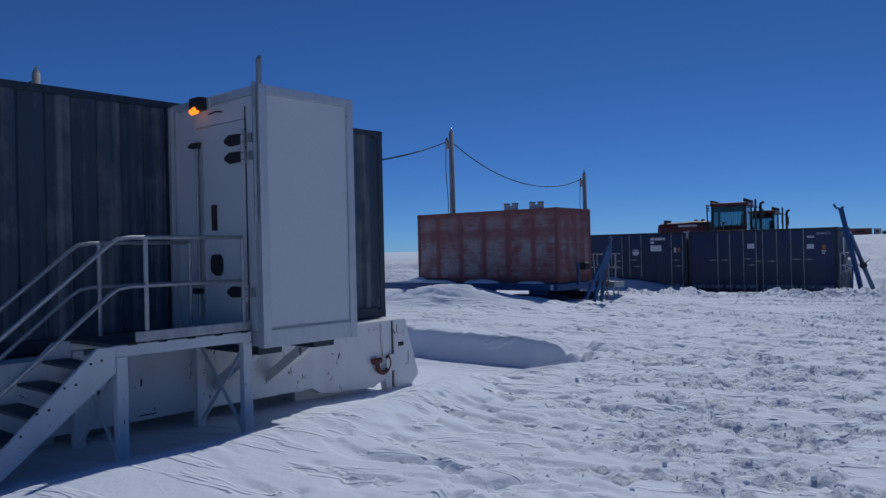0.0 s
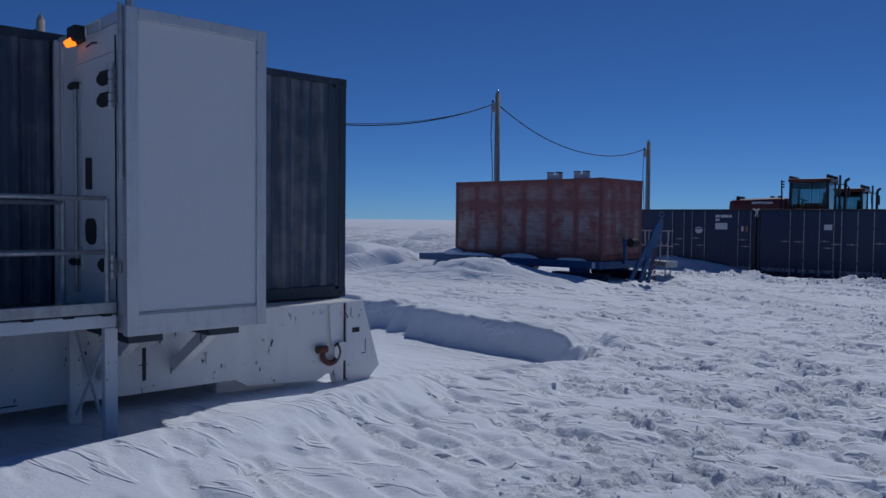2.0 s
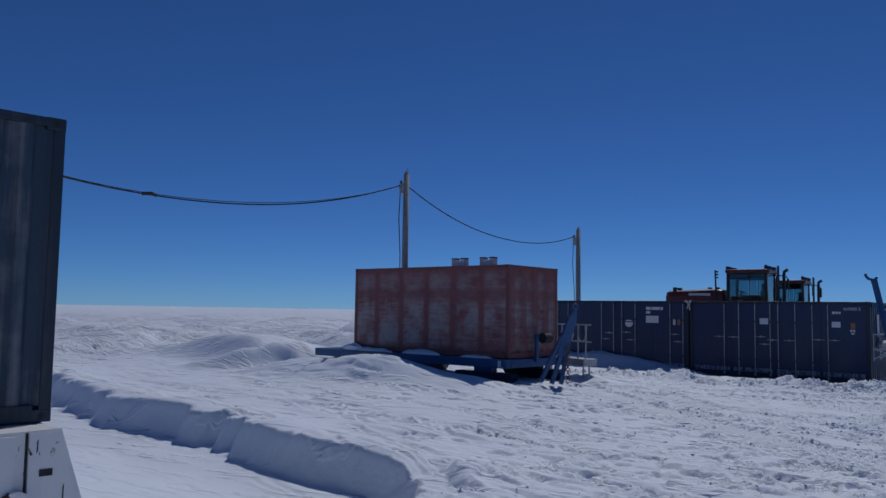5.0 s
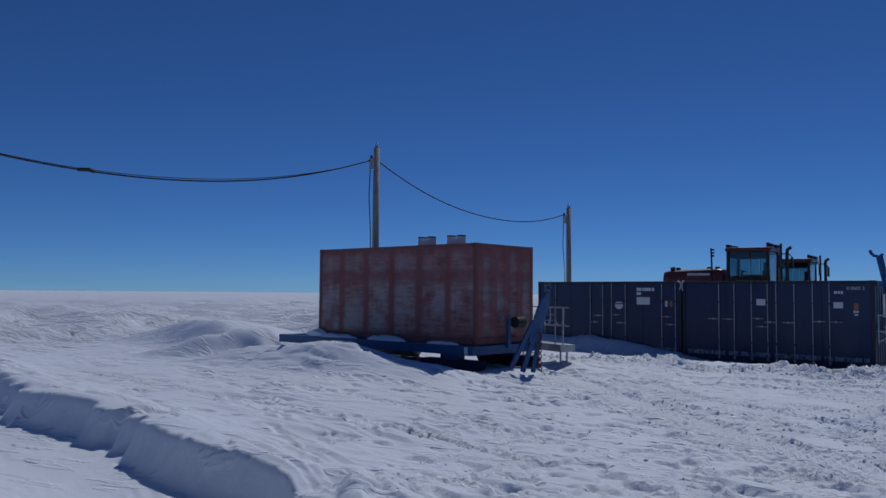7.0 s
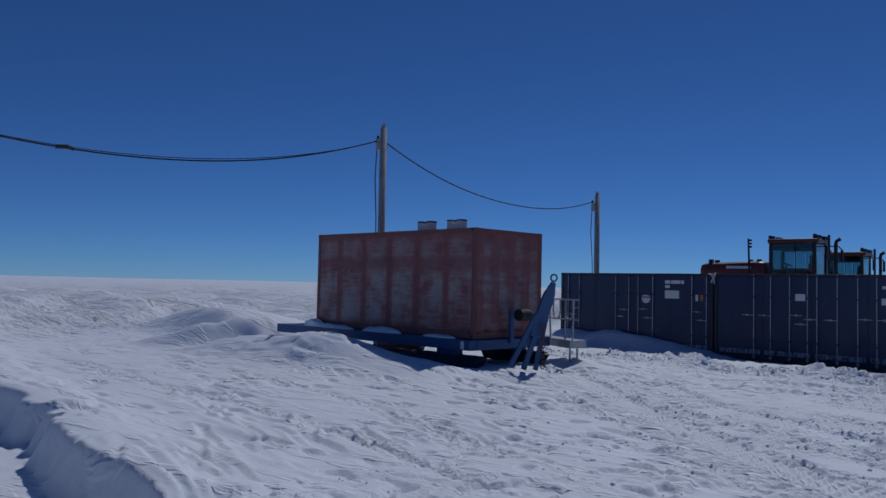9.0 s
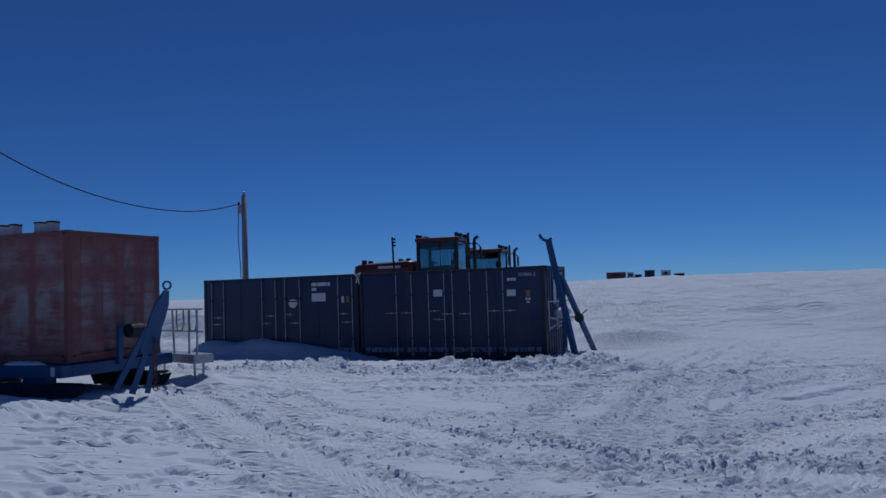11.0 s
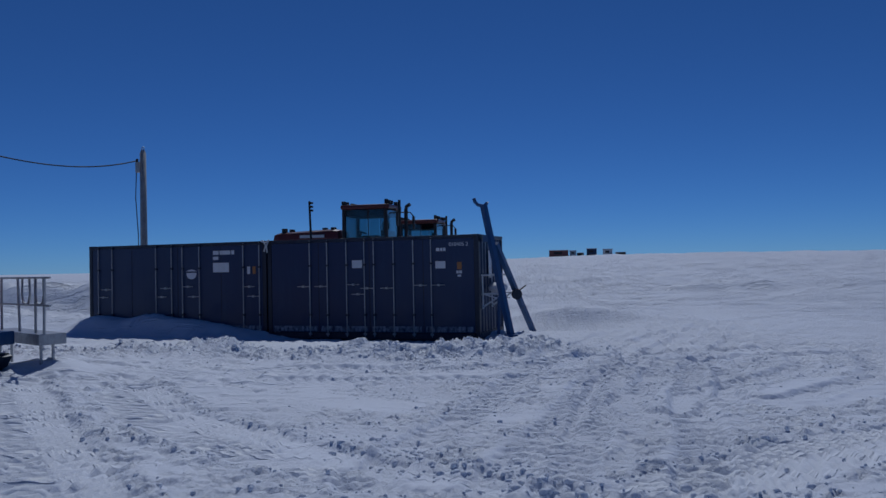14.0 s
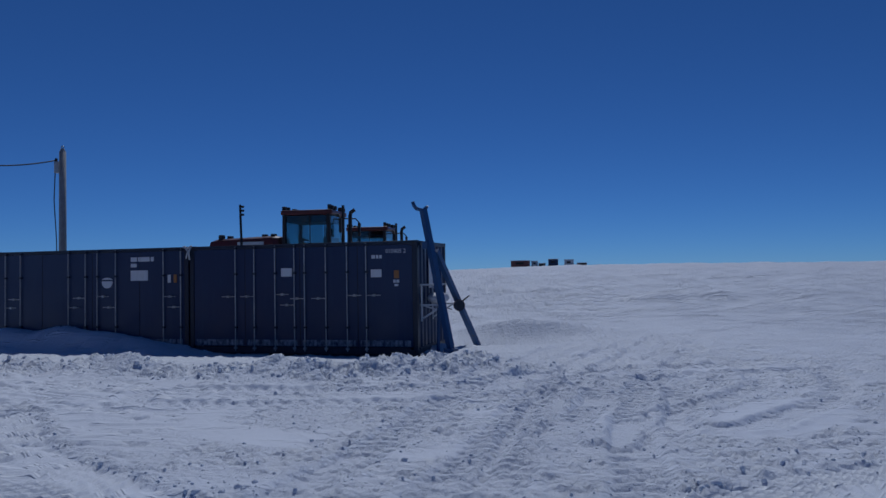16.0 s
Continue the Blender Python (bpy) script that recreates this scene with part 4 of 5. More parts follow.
def blue_sled():
    s = thing("cargo_sled", "blue steel cargo sled with snow on its beams", "sled", at_red(0, 0, 0.075), "cargo sleds")
    for y in (-0.25, 2.45):
        part("side_beam", bx(-1.45, 6.10, y, y + 0.24, 0.17, 0.40, 0.012), BLUE, s)
    part("front_beam", bx(5.87, 6.11, -0.008, 2.448, 0.17, 0.395, 0.012), BLUE, s)
    part("rear_beam", bx(-1.43, -1.2, -0.008, 2.448, 0.17, 0.395, 0.012), BLUE, s)
    for x in (0.2, 2.9, 5.2):
        part("cross_beam", bx(x, x + 0.25, -0.008, 2.448, 0.18, 0.415, 0.01), BLUE, s)
    for x in (0.9, 5.2):
        for y in (-0.12, 2.2):
            r = part("runner", prism(bmesh.new(), [(x - 0.95, -0.05), (x - 0.75, -0.40), (x + 0.75, -0.40), (x + 1.0, -0.02), (x + 0.9, 0.03), (x - 0.9, 0.03)], 1, y, y + 0.35), NAVYEDGE, s, "dark runner in the snow")
            part("bogie", bx(x - 0.3, x + 0.3, y + 0.05, y + 0.3, 0.02, 0.18), BLUE, r)
    part("plate", bx(5.84, 5.94, -0.262, -0.252, 0.2, 0.37, 0), STICKER, s)
    part("twist_lock", bx(0.12, 0.3, 0.0, 0.2, 0.39, 0.425), BLUE, s)
    part("guide_post", bx(6.12, 6.20, 1.05, 1.17, 0.3, 1.05, 0.01), BLUE, s)
    part("winch", rod(bmesh.new(), (6.25, 1.25, 0.95), (6.25, 1.6, 0.95), 0.14, seg=16), BLACK, s)
    for k, (x, y, l, h) in enumerate(((1.0, -0.12, 0.9, 0.10), (3.0, -0.12, 0.75, 0.12), (5.0, -0.10, 0.55, 0.07), (0.15, -0.1, 0.5, 0.2))):
        d = bmesh.new()
        bmesh.ops.create_uvsphere(d, u_segments=24, v_segments=10, radius=1.0)
        for v in d.verts:
            n = noise.noise(v.co * 2.3 + Vector((k * 5, 0, 0)))
            v.co = Vector((v.co.x * l, v.co.y * 0.115, max(v.co.z, -0.2) * h * (1 + 0.5 * n)))
        ob = part("snow_drift", d, SNOW, None, "wind-blown snow lying on the blue beam", True)
        ob.matrix_basis = at_red(x, y, 0.478)
        tagged(ob, category="snow")


def ring(bm, c, r, t, axis):
    """A round iron ring at c."""
    a = Vector(axis).normalized()
    b = a.orthogonal().normalized()
    e = a.cross(b)
    pts = [Vector(c) + r * (b * math.cos(k) + e * math.sin(k)) for k in np.linspace(0, 2 * math.pi, 17)]
    return tube(bm, pts, t, 6)


def red_drawbar():
    """Raised towing bar: two legs that close into a plate with an eye at its tip."""
    top = Vector((-5.03, 25.88, 1.80))
    f = [Vector((-5.75, 25.25, -0.05)), Vector((-5.52, 25.45, -0.12)), Vector((-5.35, 25.70, -0.14))]
    d = thing("towing_bar", "raised blue towing bar with an eye at its tip", "drawbar", Matrix.Identity(4))
    for p in f:
        part("leg", beam(bmesh.new(), p, p.lerp(top, 0.62), 0.10, 0.10), BLUE, d)
    side = (f[0] - f[2]).normalized()
    bm = bmesh.new()
    lo, mid = f[1].lerp(top, 0.38), f[1].lerp(top, 0.74)
    nrm = side.cross(top - lo).normalized() * 0.045
    rows = [(lo, 0.12), (mid, 0.14), (mid.lerp(top, 0.5), 0.12), (top, 0.04)]
    vs = [[bm.verts.new(p + side * w * a + nrm * b) for a, b in ((-1, -1), (1, -1), (1, 1), (-1, 1))] for p, w in rows]
    for q, w in zip(vs, vs[1:]):
        for k in range(4):
            bm.faces.new((q[k], q[(k + 1) % 4], w[(k + 1) % 4], w[k]))
    bm.faces.new(vs[0])
    bm.faces.new(vs[-1][::-1])
    part("plate", bm, BLUE, d)
    part("eye", ring(bmesh.new(), top + Vector((0.01, 0.01, 0.10)), 0.075, 0.022, nrm), BLUE, d, "steel towing eye", True)
    ch = thing("chain", "iron chain hanging from the towing bar", "chain", Matrix.Identity(4))
    x, y = -5.13, 25.60
    for k in range(13):
        z = 0.86 - k * 0.075
        part("link", ring(bmesh.new(), (x, y, z), 0.045, 0.011, (1, 0, 0) if k % 2 else (0, 1, 0)), RUST, ch, "", True)


def access_platform():
    """Small landing with hooped rails behind the red container's corner."""
    p = thing("access_platform", "small grey landing with hooped tube rails", "platform", pose(-5.52, 27.72, 0, 0, 0, -38))
    part("deck", bx(-1.9, 0.42, -0.06, 0.40, 0.24, 0.43), STEEL, p)
    for x in (-1.6, 0.3):
        for y in (0.0, 0.2):
            part("foot", bx(x - 0.02, x + 0.02, y, y + 0.04, -0.6, 0.24), STEEL, p)
    for x, lean in ((-1.6, 0.0), (-0.72, -0.08), (0.0, 0.0), (0.36, 0.03)):
        part("post", rod(bmesh.new(), (x, 0.05, 0.42), (x + lean, 0.05, 1.40), 0.022), STEEL, p)
    for z in (1.40, 0.92):
        part("rail", rod(bmesh.new(), (-1.65, 0.05, z), (0.62, 0.05, z), 0.018), STEEL, p)
    for x in (-0.42, 0.19):
        loop = [(x - 0.16, 0.05, 1.38), (x - 0.18, 0.05, 1.1), (x - 0.12, 0.05, 0.95), (x, 0.05, 0.92), (x + 0.12, 0.05, 0.96), (x + 0.18, 0.05, 1.1), (x + 0.16, 0.05, 1.38)]
        part("hoop", tube(bmesh.new(), loop, 0.02), STEEL, p, "", True)


red_container()
blue_sled()
red_drawbar()
access_platform()

# ---- navy side-door containers ----
BLUE_AT = pose(-9.2, 36.55, 0, 0, 0, -14.5)
SHORT = 5.86


def letters(body, size, material, parent, x, y, z):
    cu = bpy.data.curves.new("lettering", "FONT")
    cu.body, cu.size, cu.extrude = body, size, 0.001
    tmp = bpy.data.objects.new("lettering", cu)
    scene.collection.objects.link(tmp)
    me = bpy.data.meshes.new_from_object(tmp.evaluated_get(bpy.context.evaluated_depsgraph_get()))
    bpy.data.objects.remove(tmp)
    me.materials.append(material)
    ob = new("lettering", me)
    ob.parent = parent
    ob.matrix_basis = pose(x, y, z, 90, 0, 0)
    return ob


def bars(parent, x, y, z, widths, h, gap=0.03):
    for w in widths:
        part("marking", bx(x, x + w, y - 0.004, y - 0.001, z, z + h, 0), STICKER, parent)
        x += w + gap


def door_container(start, label, bar_at, seams, handles):
    m = BLUE_AT @ pose(start, 0, -0.37)
    bar_at = [x * SHORT / 6.06 for x in bar_at]
    seams = [x * SHORT / 6.06 for x in seams]
    c = container("container", label, m, SHORT, 2.44, 2.60, NAVY, NAVYEDGE, ("back", "low", "high"), "navy side-door containers")
    H = 2.60
    xs = [0.115] + seams + [SHORT - 0.115]
    leaves = []
    for a, b in zip(xs, xs[1:]):
        leaf = part("door_leaf", bx(a + 0.008, b - 0.008, 0.012, 0.06, 0.17, H - 0.095, 0.006), NAVY, c)
        part("rubber_seal", bx(b - 0.007, b + 0.007, 0.018, 0.05, 0.17, H - 0.095, 0), BLACK, leaf)
        part("stiffener", bx(a + 0.06, b - 0.06, -0.001, 0.013, 0.19, 0.33, 0.003), FROST, leaf, "frosted lower door band")
        leaves.append((a, b, leaf))
    for i, x in enumerate(bar_at):
        leaf = next(l for a, b, l in leaves if a <= x <= b)
        r = part("locking_bar", rod(bmesh.new(), (x, -0.028, 0.06), (x, -0.028, H - 0.04), 0.0145, seg=8), STEEL, leaf, "galvanised locking bar")
        for z in (0.13, 0.62, 1.9, H - 0.08):
            part("bracket", bx(x - 0.04, x + 0.04, -0.05, 0.014, z - 0.025, z + 0.025, 0.004), STEEL if z in (0.13,) else NAVYEDGE, r)
        side, hz = handles[i]
        part("handle", bx(*sorted((x, x + side * 0.36)), -0.052, -0.036, hz - 0.010, hz + 0.010, 0.003), STEEL, r)
        part("catch", bx(*sorted((x + side * 0.16, x + side * 0.22)), -0.06, 0.013, hz - 0.028, hz + 0.028, 0.004), STEEL, r)
    return c


c1 = door_container(0.0, "navy side-door freight container drifted in with snow", [0.36, 0.86, 2.42, 2.96, 3.33, 3.90, 5.34, 5.85], [1.55, 3.15, 4.6],
                    [(1, 1.12), (-1, 1.34), (1, 1.12), (-1, 1.36), (1, 1.40), (-1, 1.12), (1, 1.38), (-1, 1.12)])
part("notice", bx(4.20, 4.70, -0.001, 0.011, 1.78, 2.04, 0.002), STICKER, c1, "blank white notice")
bars(c1, 4.20, 0.01, 2.26, (0.18, 0.34, 0.09), 0.11)
bars(c1, 4.20, 0.01, 2.12, (0.17,), 0.09)
bm_ = bmesh.new()
rod(bm_, (3.50, -0.002, 1.76), (3.50, 0.011, 1.76), 0.16, seg=24)
bm_.verts.ensure_lookup_table()
for v_ in bm_.verts:
    v_.co.z = min(v_.co.z, 1.78)
part("emblem", bm_, STICKER, c1, "half-round white emblem")
part("emblem_cap", prism(bmesh.new(), [(3.33, 1.82), (3.67, 1.82), (3.58, 1.86), (3.50, 1.875), (3.42, 1.86)], 1, -0.002, 0.011), STICKER, c1)
part("warning_label", bx(5.27, 5.36, -0.001, 0.011, 1.72, 1.92, 0.002), STICKER, c1)
part("warning_label", bx(5.44, 5.53, -0.001, 0.011, 1.72, 1.92, 0.002), ORANGE, c1)

c2 = door_container(5.90, "navy side-door freight container with white markings", [1.31, 1.83, 2.40, 2.92, 3.19, 3.75, 4.30, 4.79], [1.56, 3.05, 4.56],
                    [(-1, 1.36), (-1, 1.36), (1, 1.40), (-1, 1.15), (-1, 1.3), (-1, 1.3), (1, 1.36), (1, 1.36)])
part("notice", bx(2.47, 2.75, -0.001, 0.011, 1.82, 2.02, 0.002), STICKER, c2)
part("notice", bx(4.74, 5.00, -0.001, 0.011, 1.77, 1.95, 0.002), STICKER, c2)
for k, sign in enumerate("010405 2"):
    if sign != " ":
        letters(sign, 0.13, STICKER, c2, 5.10 + 0.065 * k - (0.025 if k > 6 else 0), 0.006, 2.32)
bars(c2, 4.76, 0.01, 2.20, (0.09, 0.06, 0.06), 0.08, 0.02)
part("warning_label", bx(5.30, 5.42, -0.001, 0.011, 1.74, 1.92, 0.002), ORANGE, c2, "orange warning label")
bars(c2, 5.28, 0.01, 1.64, (0.06, 0.07), 0.07, 0.015)
bars(c2, 5.31, 0.01, 1.56, (0.09,), 0.05)
part("end_placard", bx(SHORT - 0.002, SHORT + 0.006, 0.9, 1.2, 1.5, 2.2, 0), STICKER, c2)


def roof_tie():
    t = thing("rope_tie", "pale knotted rope tie between the container roofs", "rope", BLUE_AT @ pose(5.88, -0.02, 2.16))
    for k, pts in enumerate(([(-0.16, 0, 0.06), (-0.02, -0.03, 0.02), (0.10, -0.02, 0.08)], [(-0.10, -0.02, 0.08), (0.0, -0.03, -0.05), (-0.05, -0.03, -0.22)], [(0.08, -0.02, 0.07), (0.03, -0.04, -0.08), (0.05, -0.03, -0.26)])):
        part("strand", tube(bmesh.new(), pts, 0.022, 6), GREY, t, "", True)


def end_shelf():
    s = thing("ladder_rack", "white tube rack bolted to the container end", "rack", BLUE_AT @ pose(11.76, 0, -0.37))
    for y in (0.2, 1.1):
        part("upright", rod(bmesh.new(), (0.03, y, 0.75), (0.03, y, 1.6), 0.02), STICKER, s)
        part("arm", rod(bmesh.new(), (0.0, y, 1.58), (0.55, y, 1.58), 0.02), STICKER, s)
        part("brace", rod(bmesh.new(), (0.03, y, 0.8), (0.55, y, 1.12), 0.02), STICKER, s)
        part("arm", rod(bmesh.new(), (0.0, y, 1.12), (0.55, y, 1.12), 0.02), STICKER, s)
        part("brace", rod(bmesh.new(), (0.03, y, 1.12), (0.5, y, 0.98), 0.016), STICKER, s)
    sack = bmesh.new()
    bmesh.ops.create_uvsphere(sack, u_segments=20, v_segments=12, radius=1)
    for v in sack.verts:
        v.co = Vector((v.co.x * 0.24, v.co.y * 0.42, v.co.z * 0.13 * (1 + 0.3 * noise.noise(v.co * 3))))
    ob = part("sack", sack, GREY, None, "pale grey sack lying on the rack", True)
    ob.matrix_basis = BLUE_AT @ pose(12.06, 0.65, -0.37 + 1.265)
    tagged(ob, category="sack")
    rl = thing("oil_drum", "small dark drum with a rusty hoop hung beside the towing bars", "drum", pose(3.12, 34.6, 0.70))
    part("shell", rod(bmesh.new(), (0, -0.14, 0), (0, 0.16, 0), 0.13, seg=18), NAVYEDGE, rl)
    part("hoop", rod(bmesh.new(), (0, -0.02, 0), (0, 0.02, 0), 0.138, seg=18), RUST, rl)
    part("bracket_arm", rod(bmesh.new(), (0.05, 0, 0.08), (0.24, 0.12, 0.22), 0.018), BLACK, rl)


def blue_towing_bars():
    top = Vector((2.33, 33.9, 2.93))
    f1, f2 = Vector((2.92, 33.2, -0.22)), Vector((3.58, 35.6, -0.38))
    d = thing("towing_bar", "tall blue towing frame propped upright at the container end", "drawbar", Matrix.Identity(4))
    part("leg", beam(bmesh.new(), f1, top, 0.12, 0.14), BLUE, d)
    part("leg", beam(bmesh.new(), f2, top.lerp(f1, 0.30) + Vector((0.1, 0.16, 0)), 0.12, 0.12), BLUE, d)
    part("foot", bx(f1.x - 0.16, f1.x + 0.16, f1.y - 0.12, f1.y + 0.12, f1.z - 0.14, f1.z + 0.03), BLUE, d)
    part("foot", bx(f2.x - 0.16, f2.x + 0.30, f2.y - 0.12, f2.y + 0.12, f2.z - 0.14, f2.z + 0.03), BLUE, d)
    part("gusset", bx(2.30, 2.46, 33.70, 33.95, 2.03, 2.20), BLUE, d)
    tip = top + Vector((-0.02, 0, 0))
    part("hook", tube(bmesh.new(), [tip + Vector(p) for p in ((0.10, 0, -0.10), (-0.02, 0, 0.0), (-0.13, 0, 0.03), (-0.19, 0, 0.10), (-0.22, 0, 0.19))], 0.042), BLUE, d, "forked towing hook", True)
    part("hook_jaw", tube(bmesh.new(), [tip + Vector(p) for p in ((0.02, 0, -0.02), (0.10, 0, 0.06), (0.13, 0, 0.05))], 0.045), BLUE, d)
    part("stay", beam(bmesh.new(), (2.66, 33.55, 0.7), (2.62, 33.65, -0.6), 0.06, 0.06), BLUE, d)


def store_sled():
    s = thing("cargo_sled", "dark steel sled under the navy containers", "sled", BLUE_AT, "cargo sleds")
    part("side_beam", bx(6.0, 11.9, 0.1, 0.32, -0.62, -0.372), NAVYEDGE, s)
    part("side_beam", bx(6.0, 11.9, 2.1, 2.32, -0.62, -0.372), NAVYEDGE, s)
    for x in (7.0, 9.0, 11.0):
        part("runner", prism(bmesh.new(), [(x - 0.8, -0.66), (x - 0.6, -0.95), (x + 0.6, -0.95), (x + 0.9, -0.62)], 1, -0.1, 0.25), BLACK, s)
    part("step_board", bx(10.0, 11.6, -0.35, -0.05, -0.50, -0.44), STEEL, s, "worn steel step board")


def lamp_mast():
    m = thing("lamp_mast", "thin dark mast with small lamps on the container roof", "mast", BLUE_AT @ pose(5.97, 2.36, 2.218))
    part("pole", rod(bmesh.new(), (0, 0, 0), (-0.04, 0, 1.24), 0.035, 0.03, 10), BLACK, m)
    part("base_plate", bx(-0.09, 0.09, -0.06, 0.06, -0.004, 0.02, 0.004), NAVYEDGE, m)
    for z in (0.96, 1.07, 1.18):
        part("lamp", bx(0.0, 0.07, -0.04, 0.04, z - 0.03, z + 0.03, 0.01), BLACK, m)


roof_tie()
lamp_mast()
end_shelf()
blue_towing_bars()
store_sled()

# ---- poles and wires ----
P3, P1, P2 = (-17.4, 14.4, 6.55), (-11.84, 28.85, 6.45), (-8.95, 39.6, 5.5)


def pole(x, y, top):
    p = thing("wire_pole", "weathered grey timber pole with a wire bracket", "pole", pose(x, y, 0), "wire poles")
    g = ground_at(x, y)
    part("mast", rod(bmesh.new(), (0, 0, g - 0.4), (0, 0, top - 0.1), 0.125, 0.10, 14), WOOD, p, "", True)
    part("pole_cap", rod(bmesh.new(), (0, 0, top - 0.11), (0, 0, top), 0.10, 0.05, 14), WOOD, p)
    part("cap_eye", ring(bmesh.new(), (0, 0, top + 0.03), 0.05, 0.015, (0.3, 1, 0)), STEEL, p)
    b = part("bracket", bx(-0.24, -0.09, -0.06, 0.06, top - 0.75, top - 0.40), STEEL, p)
    part("insulator", rod(bmesh.new(), (-0.2, 0, top - 0.42), (-0.2, 0, top - 0.30), 0.04), BLACK, b)
    part("down_lead", tube(bmesh.new(), [(-0.22, -0.02, top - 0.7), (-0.24, -0.05, top - 1.6), (-0.16, -0.06, top - 2.8), (-0.13, -0.05, g)], 0.016, 6), BLACK, p)


def wire(a, b, sag, twin=0.0, knot=0.0, tail=0.0):
    w = thing("overhead_cable", "black cable sagging between poles", "cable", Matrix.Identity(4), "overhead cables")
    a, b = Vector(a), Vector(b)
    for k in range(2 if twin else 1):
        pts = []
        for i in range(41):
            t = i / 40
            p = a.lerp(b, t)
            p.z -= 4 * (sag + (twin * k)) * t * (1 - t) + 0.015 * math.sin(9 * t + k)
            pts.append(p)
        part("strand", tube(bmesh.new(), pts, 0.020 if k == 0 else 0.011, 6), BLACK, w, "", True)
        if knot and not k:
            i = int(knot * 40)
            s = part("splice", tube(bmesh.new(), [pts[i] + Vector((0, 0, 0.01)), pts[i].lerp(pts[i + 1], 0.4) + Vector((0.05, 0, 0.03)), pts[i + 1]], 0.05, 8), BLACK, w)


for q in (P3, P1, P2):
    pole(*q)
wire((P1[0] - 0.2, P1[1], P1[2] - 0.45), (P3[0] - 0.15, P3[1], P3[2] - 0.5), 1.38, -0.05, 0.56)
wire((P1[0] + 0.05, P1[1], P1[2] - 0.50), (P2[0] - 0.2, P2[1], P2[2] - 0.35), 0.95)
wire((P3[0], P3[1], P3[2] - 0.5), (-26, -2.0, 6.0), 1.2)
pole(-26, -2.0, 6.4)

# ---- crawler tractors ----
def tractor(x, y, g, turn, label):
    t = thing("crawler_tractor", label, "tractor", pose(x, y, g, 0, 0, turn), "crawler tractors")
    # x forwards, hood in front of the cab
    hood = bmesh.new()
    box(hood, 1.15, 3.95, -0.75, 0.75, 1.7, 3.36, 0.30)
    for v in hood.verts:
        if v.co.z > 2.5:
            v.co.z -= 0.10 * (v.co.x - 1.15) / 2.6
            v.co.y *= 0.92
    h = part("hood", hood, TRACTOR, t)
    part("emblem", bx(1.75, 2.75, 0.70, 0.735, 3.02, 3.13, 0), GREY, h)
    part("grille", bx(3.90, 3.98, -0.6, 0.6, 1.75, 2.75, 0.02), BLACK, h)
    for sx, sy in ((3.5, -0.35), (3.5, 0.4), (1.9, 0.2), (1.5, 0.35)):
        part("work_light", bx(sx - 0.08, sx + 0.08, sy - 0.12, sy + 0.12, 3.22, 3.42, 0.02), BLACK, h)
    part("frame", bx(-3.0, 3.6, -0.45, 0.45, 1.0, 1.72, 0.05), BLACK, t)
    part("rear_deck", bx(-3.0, -0.95, -0.7, 0.7, 1.7, 2.1, 0.06), TRACTOR, t)
    part("fuel_tank", bx(-2.8, -1.2, -0.85, 0.85, 1.2, 1.7, 0.08), BLACK, t)
    cab = part("cab_floor", bx(-0.78, 1.15, -0.85, 0.85, 1.7, 2.55, 0.06), TRACTOR, t)
    roof = bmesh.new()
    box(roof, -0.90, 1.02, -0.96, 0.96, 4.04, 4.22, 0.07)
    rf = part("cab_roof", roof, TRACTOR, t)
    for sx in (-0.76, 0.92):
        for sy in (-0.82, 0.82):
            part("pillar", beam(bmesh.new(), (sx, sy, 2.5), (sx * 0.97, sy * 1.05, 4.05), 0.13, 0.12, (1, 0, 0)), BLACK, t)
    for sy in (-0.84, 0.84):
        part("pillar", beam(bmesh.new(), (-0.05, sy, 2.5), (-0.05, sy * 1.03, 4.05), 0.035, 0.035, (1, 0, 0)), BLACK, t)
        for a, b in ((-0.70, -0.09), (0.0, 0.86)):
            gl = part("side_window", bx(a, b, *sorted((sy, sy + 0.012)), 2.56, 4.02, 0), GLASS, t)
            gl.visible_shadow = False
    for sx in (-0.77, 0.92):
        gl = part("windscreen", bx(sx, sx + 0.012, -0.78, 0.78, 2.56, 4.02, 0), GLASS, t)
        gl.visible_shadow = False
    part("rear_console", bx(-0.70, -0.45, -0.62, 0.62, 2.5, 3.25, 0.05), BLACK, t)
    part("side_console", bx(-0.4, 0.35, 0.32, 0.70, 2.5, 3.05, 0.05), BLACK, t)
    part("dashboard", bx(0.62, 0.86, -0.6, 0.6, 2.5, 3.0, 0.05), BLACK, t)
    part("head_lining", bx(-0.7, 0.85, -0.78, 0.78, 3.78, 4.03, 0.03), BLACK, t)
    seat = part("seat", bx(-0.5, 0.05, -0.28, 0.28, 2.5, 2.95, 0.06), BLACK, t)
    part("backrest", bx(-0.58, -0.42, -0.26, 0.26, 2.9, 3.6, 0.06), BLACK, seat)
    part("steering_column", rod(bmesh.new(), (0.75, 0, 2.5), (0.5, 0, 3.2), 0.05), BLACK, t)
    part("steering_wheel", ring(bmesh.new(), (0.48, 0, 3.22), 0.2, 0.02, (-0.4, 0, 1)), BLACK, t)
    for sx in (-0.82, 0.95):
        for sy in (-0.7, -0.35, 0.35, 0.7):
            part("roof_light", bx(sx - 0.07, sx + 0.07, sy - 0.09, sy + 0.09, 4.23, 4.37, 0.02), BLACK, rf)
    part("beacon", rod(bmesh.new(), (-0.7, 0.6, 4.22), (-0.7, 0.6, 4.42), 0.07), BLACK, rf)
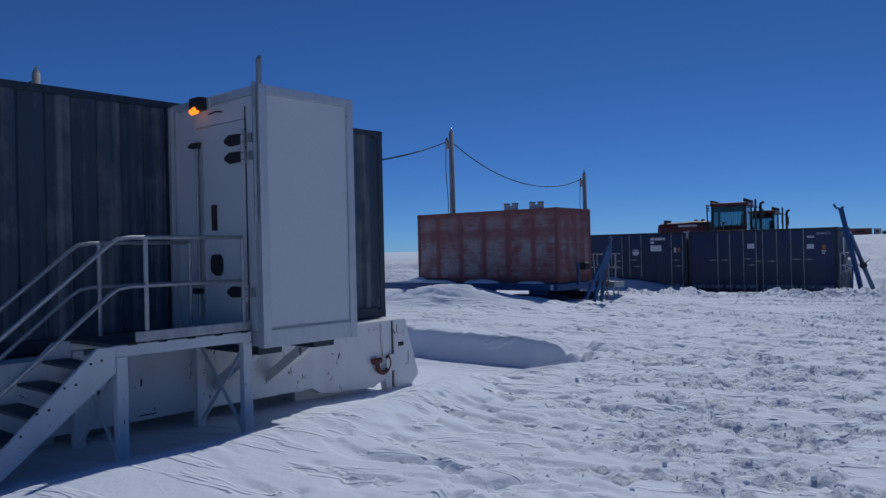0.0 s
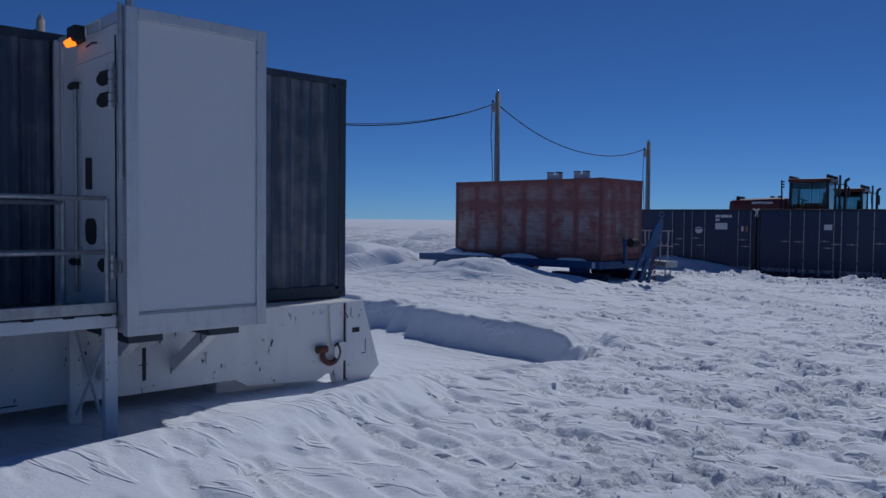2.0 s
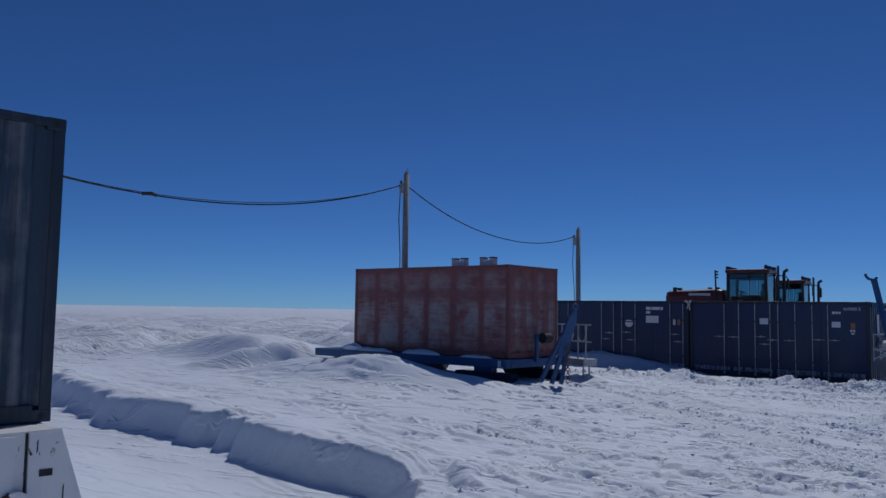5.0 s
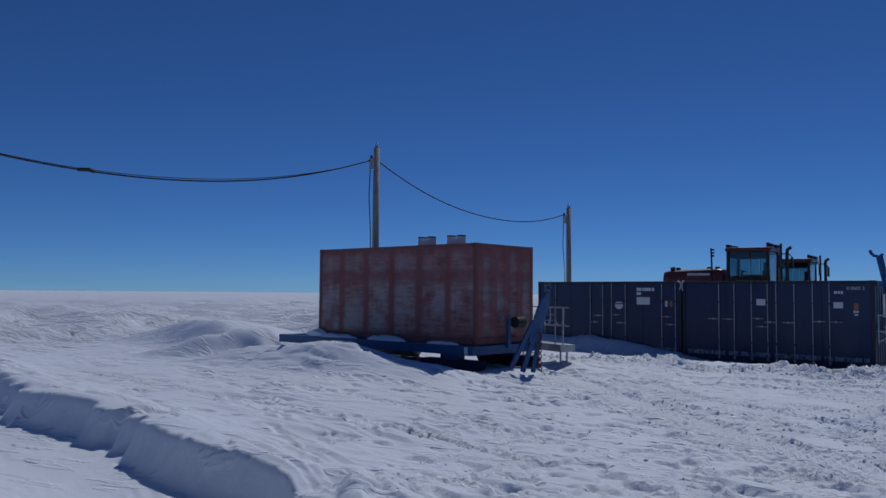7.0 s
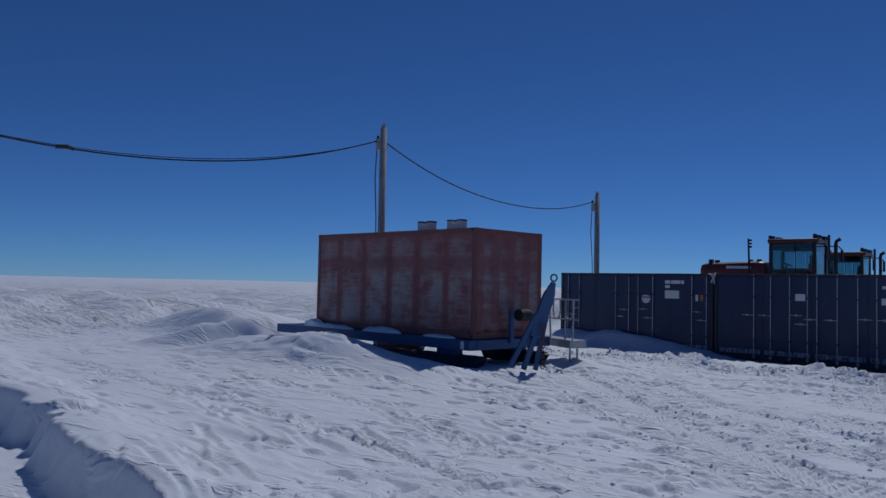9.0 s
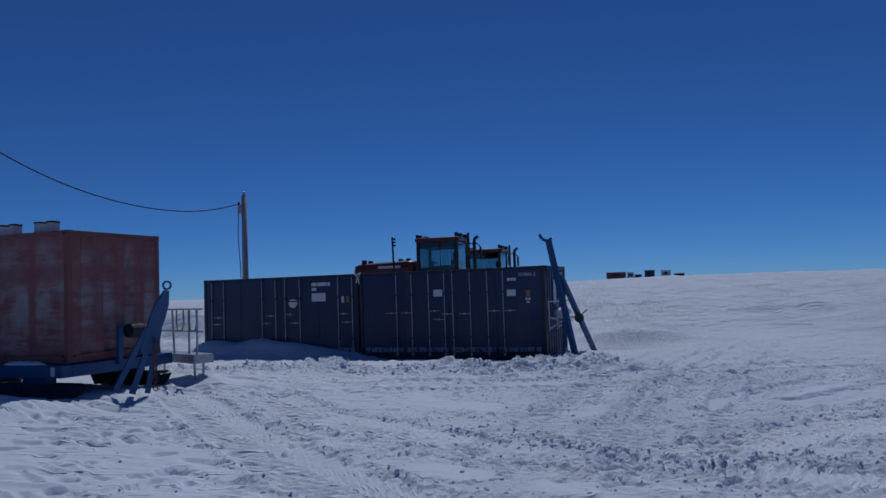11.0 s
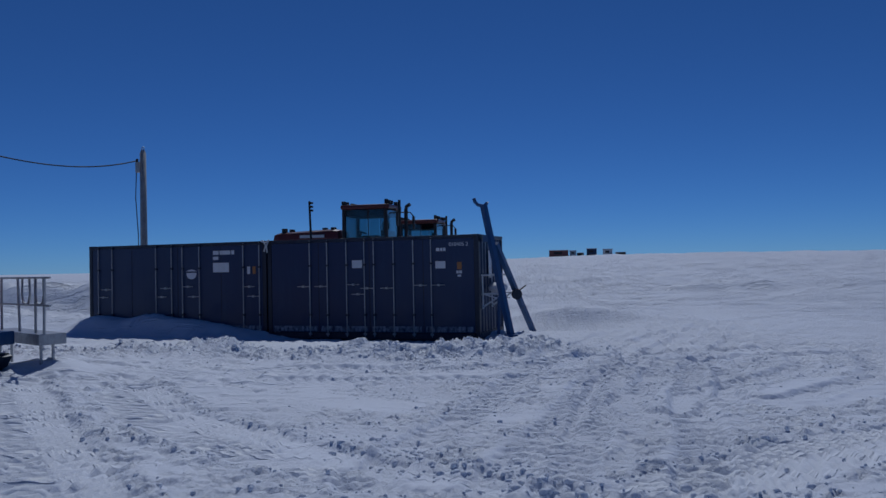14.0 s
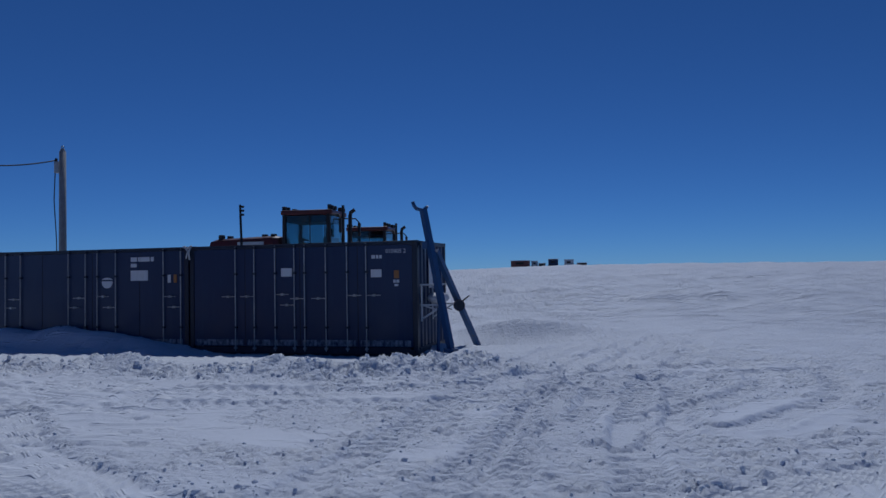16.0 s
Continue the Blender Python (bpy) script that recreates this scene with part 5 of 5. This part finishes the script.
    for sy in (-1, 1):
        mr = part("mirror", bx(-1.34, -1.26, *sorted((sy * 1.15, sy * 1.35)), 3.35, 3.85, 0.02), BLACK, t)
        part("mirror_arm", tube(bmesh.new(), [(-0.78, sy * 0.85, 4.0), (-1.2, sy * 1.1, 4.0), (-1.3, sy * 1.25, 3.85)], 0.025), BLACK, mr)
    ex = part("exhaust", rod(bmesh.new(), (-1.45, 0.55, 2.1), (-1.45, 0.55, 4.0), 0.07), BLACK, t)
    part("exhaust_tip", tube(bmesh.new(), [(-1.45, 0.55, 3.95), (-1.47, 0.55, 4.1), (-1.62, 0.55, 4.2)], 0.07), BLACK, ex)
    part("intake", rod(bmesh.new(), (-1.25, 0.75, 2.1), (-1.25, 0.75, 4.35), 0.05), BLACK, t)
    for cx in (-2.0, 2.2):
        for sy in (-1, 1):
            ya, yb = sorted((sy * 0.75, sy * 1.45))
            belt = part("track_belt", prism(bmesh.new(), [(cx - 1.0, 0.12), (cx - 0.8, 0.0), (cx + 0.8, 0.0), (cx + 1.0, 0.12), (cx + 1.02, 0.4), (cx + 0.35, 1.35), (cx, 1.5), (cx - 0.35, 1.35), (cx - 1.02, 0.4)], 1, ya, yb), BLACK, t)
            part("drive_wheel", rod(bmesh.new(), (cx, sy * 1.40, 1.02), (cx, sy * 1.50, 1.02), 0.38, seg=20), TRACTOR, belt)
            for wx in (-0.7, -0.25, 0.25, 0.7):
                part("road_wheel", rod(bmesh.new(), (cx + wx, sy * 1.40, 0.32), (cx + wx, sy * 1.48, 0.32), 0.22, seg=16), TRACTOR, belt)
    return t


tractor(-2.08, 44.6, -0.38, 172, "red articulated crawler tractor parked behind the containers")
tractor(-0.75, 51.7, -0.58, 172, "second red crawler tractor parked behind the first")

# ---- the far camp on the rise ----
def far_hut(bearing, r, w, d, h, mat, label):
    x, y = r * math.sin(radians(bearing)), r * math.cos(radians(bearing))
    t = thing("camp_hut", label, "hut", pose(x, y, ground_at(x, y) - 0.15, 0, 0, -bearing), "far camp huts")
    part("wall", bx(-w / 2, w / 2, -d / 2, d / 2, 0.25, h, 0.05), mat, t)
    part("roof", bx(-w / 2 - 0.1, w / 2 + 0.1, -d / 2 - 0.1, d / 2 + 0.1, h - 0.01, h + 0.14, 0.02), GREY, t)
    part("skid", bx(-w / 2 - 0.3, w / 2 + 0.3, -d / 2, d / 2, -0.3, 0.252, 0.02), BLACK, t)
    part("window", bx(-w / 4, w / 6, -d / 2 - 0.03, -d / 2 + 0.01, h * 0.5, h * 0.8, 0), BLACK, t)


for args in ((5.05, 228, 5.1, 2.5, 1.9, REDEDGE, "dark red hut on skids far off on the rise"), (6.0, 229, 1.7, 2.5, 1.5, GREY, "grey hut on skids far off on the rise"),
             (6.5, 227, 1.8, 2.5, 0.9, BLACK, "low dark crate far off on the rise"), (7.25, 228, 2.6, 2.5, 1.9, NAVY, "dark blue hut on skids far off on the rise"),
             (8.3, 230, 2.5, 2.5, 1.8, GREY, "pale hut on skids far off on the rise"), (9.15, 228, 2.6, 1.5, 0.9, BLACK, "low dark sled load far off on the rise")):
    far_hut(*args)
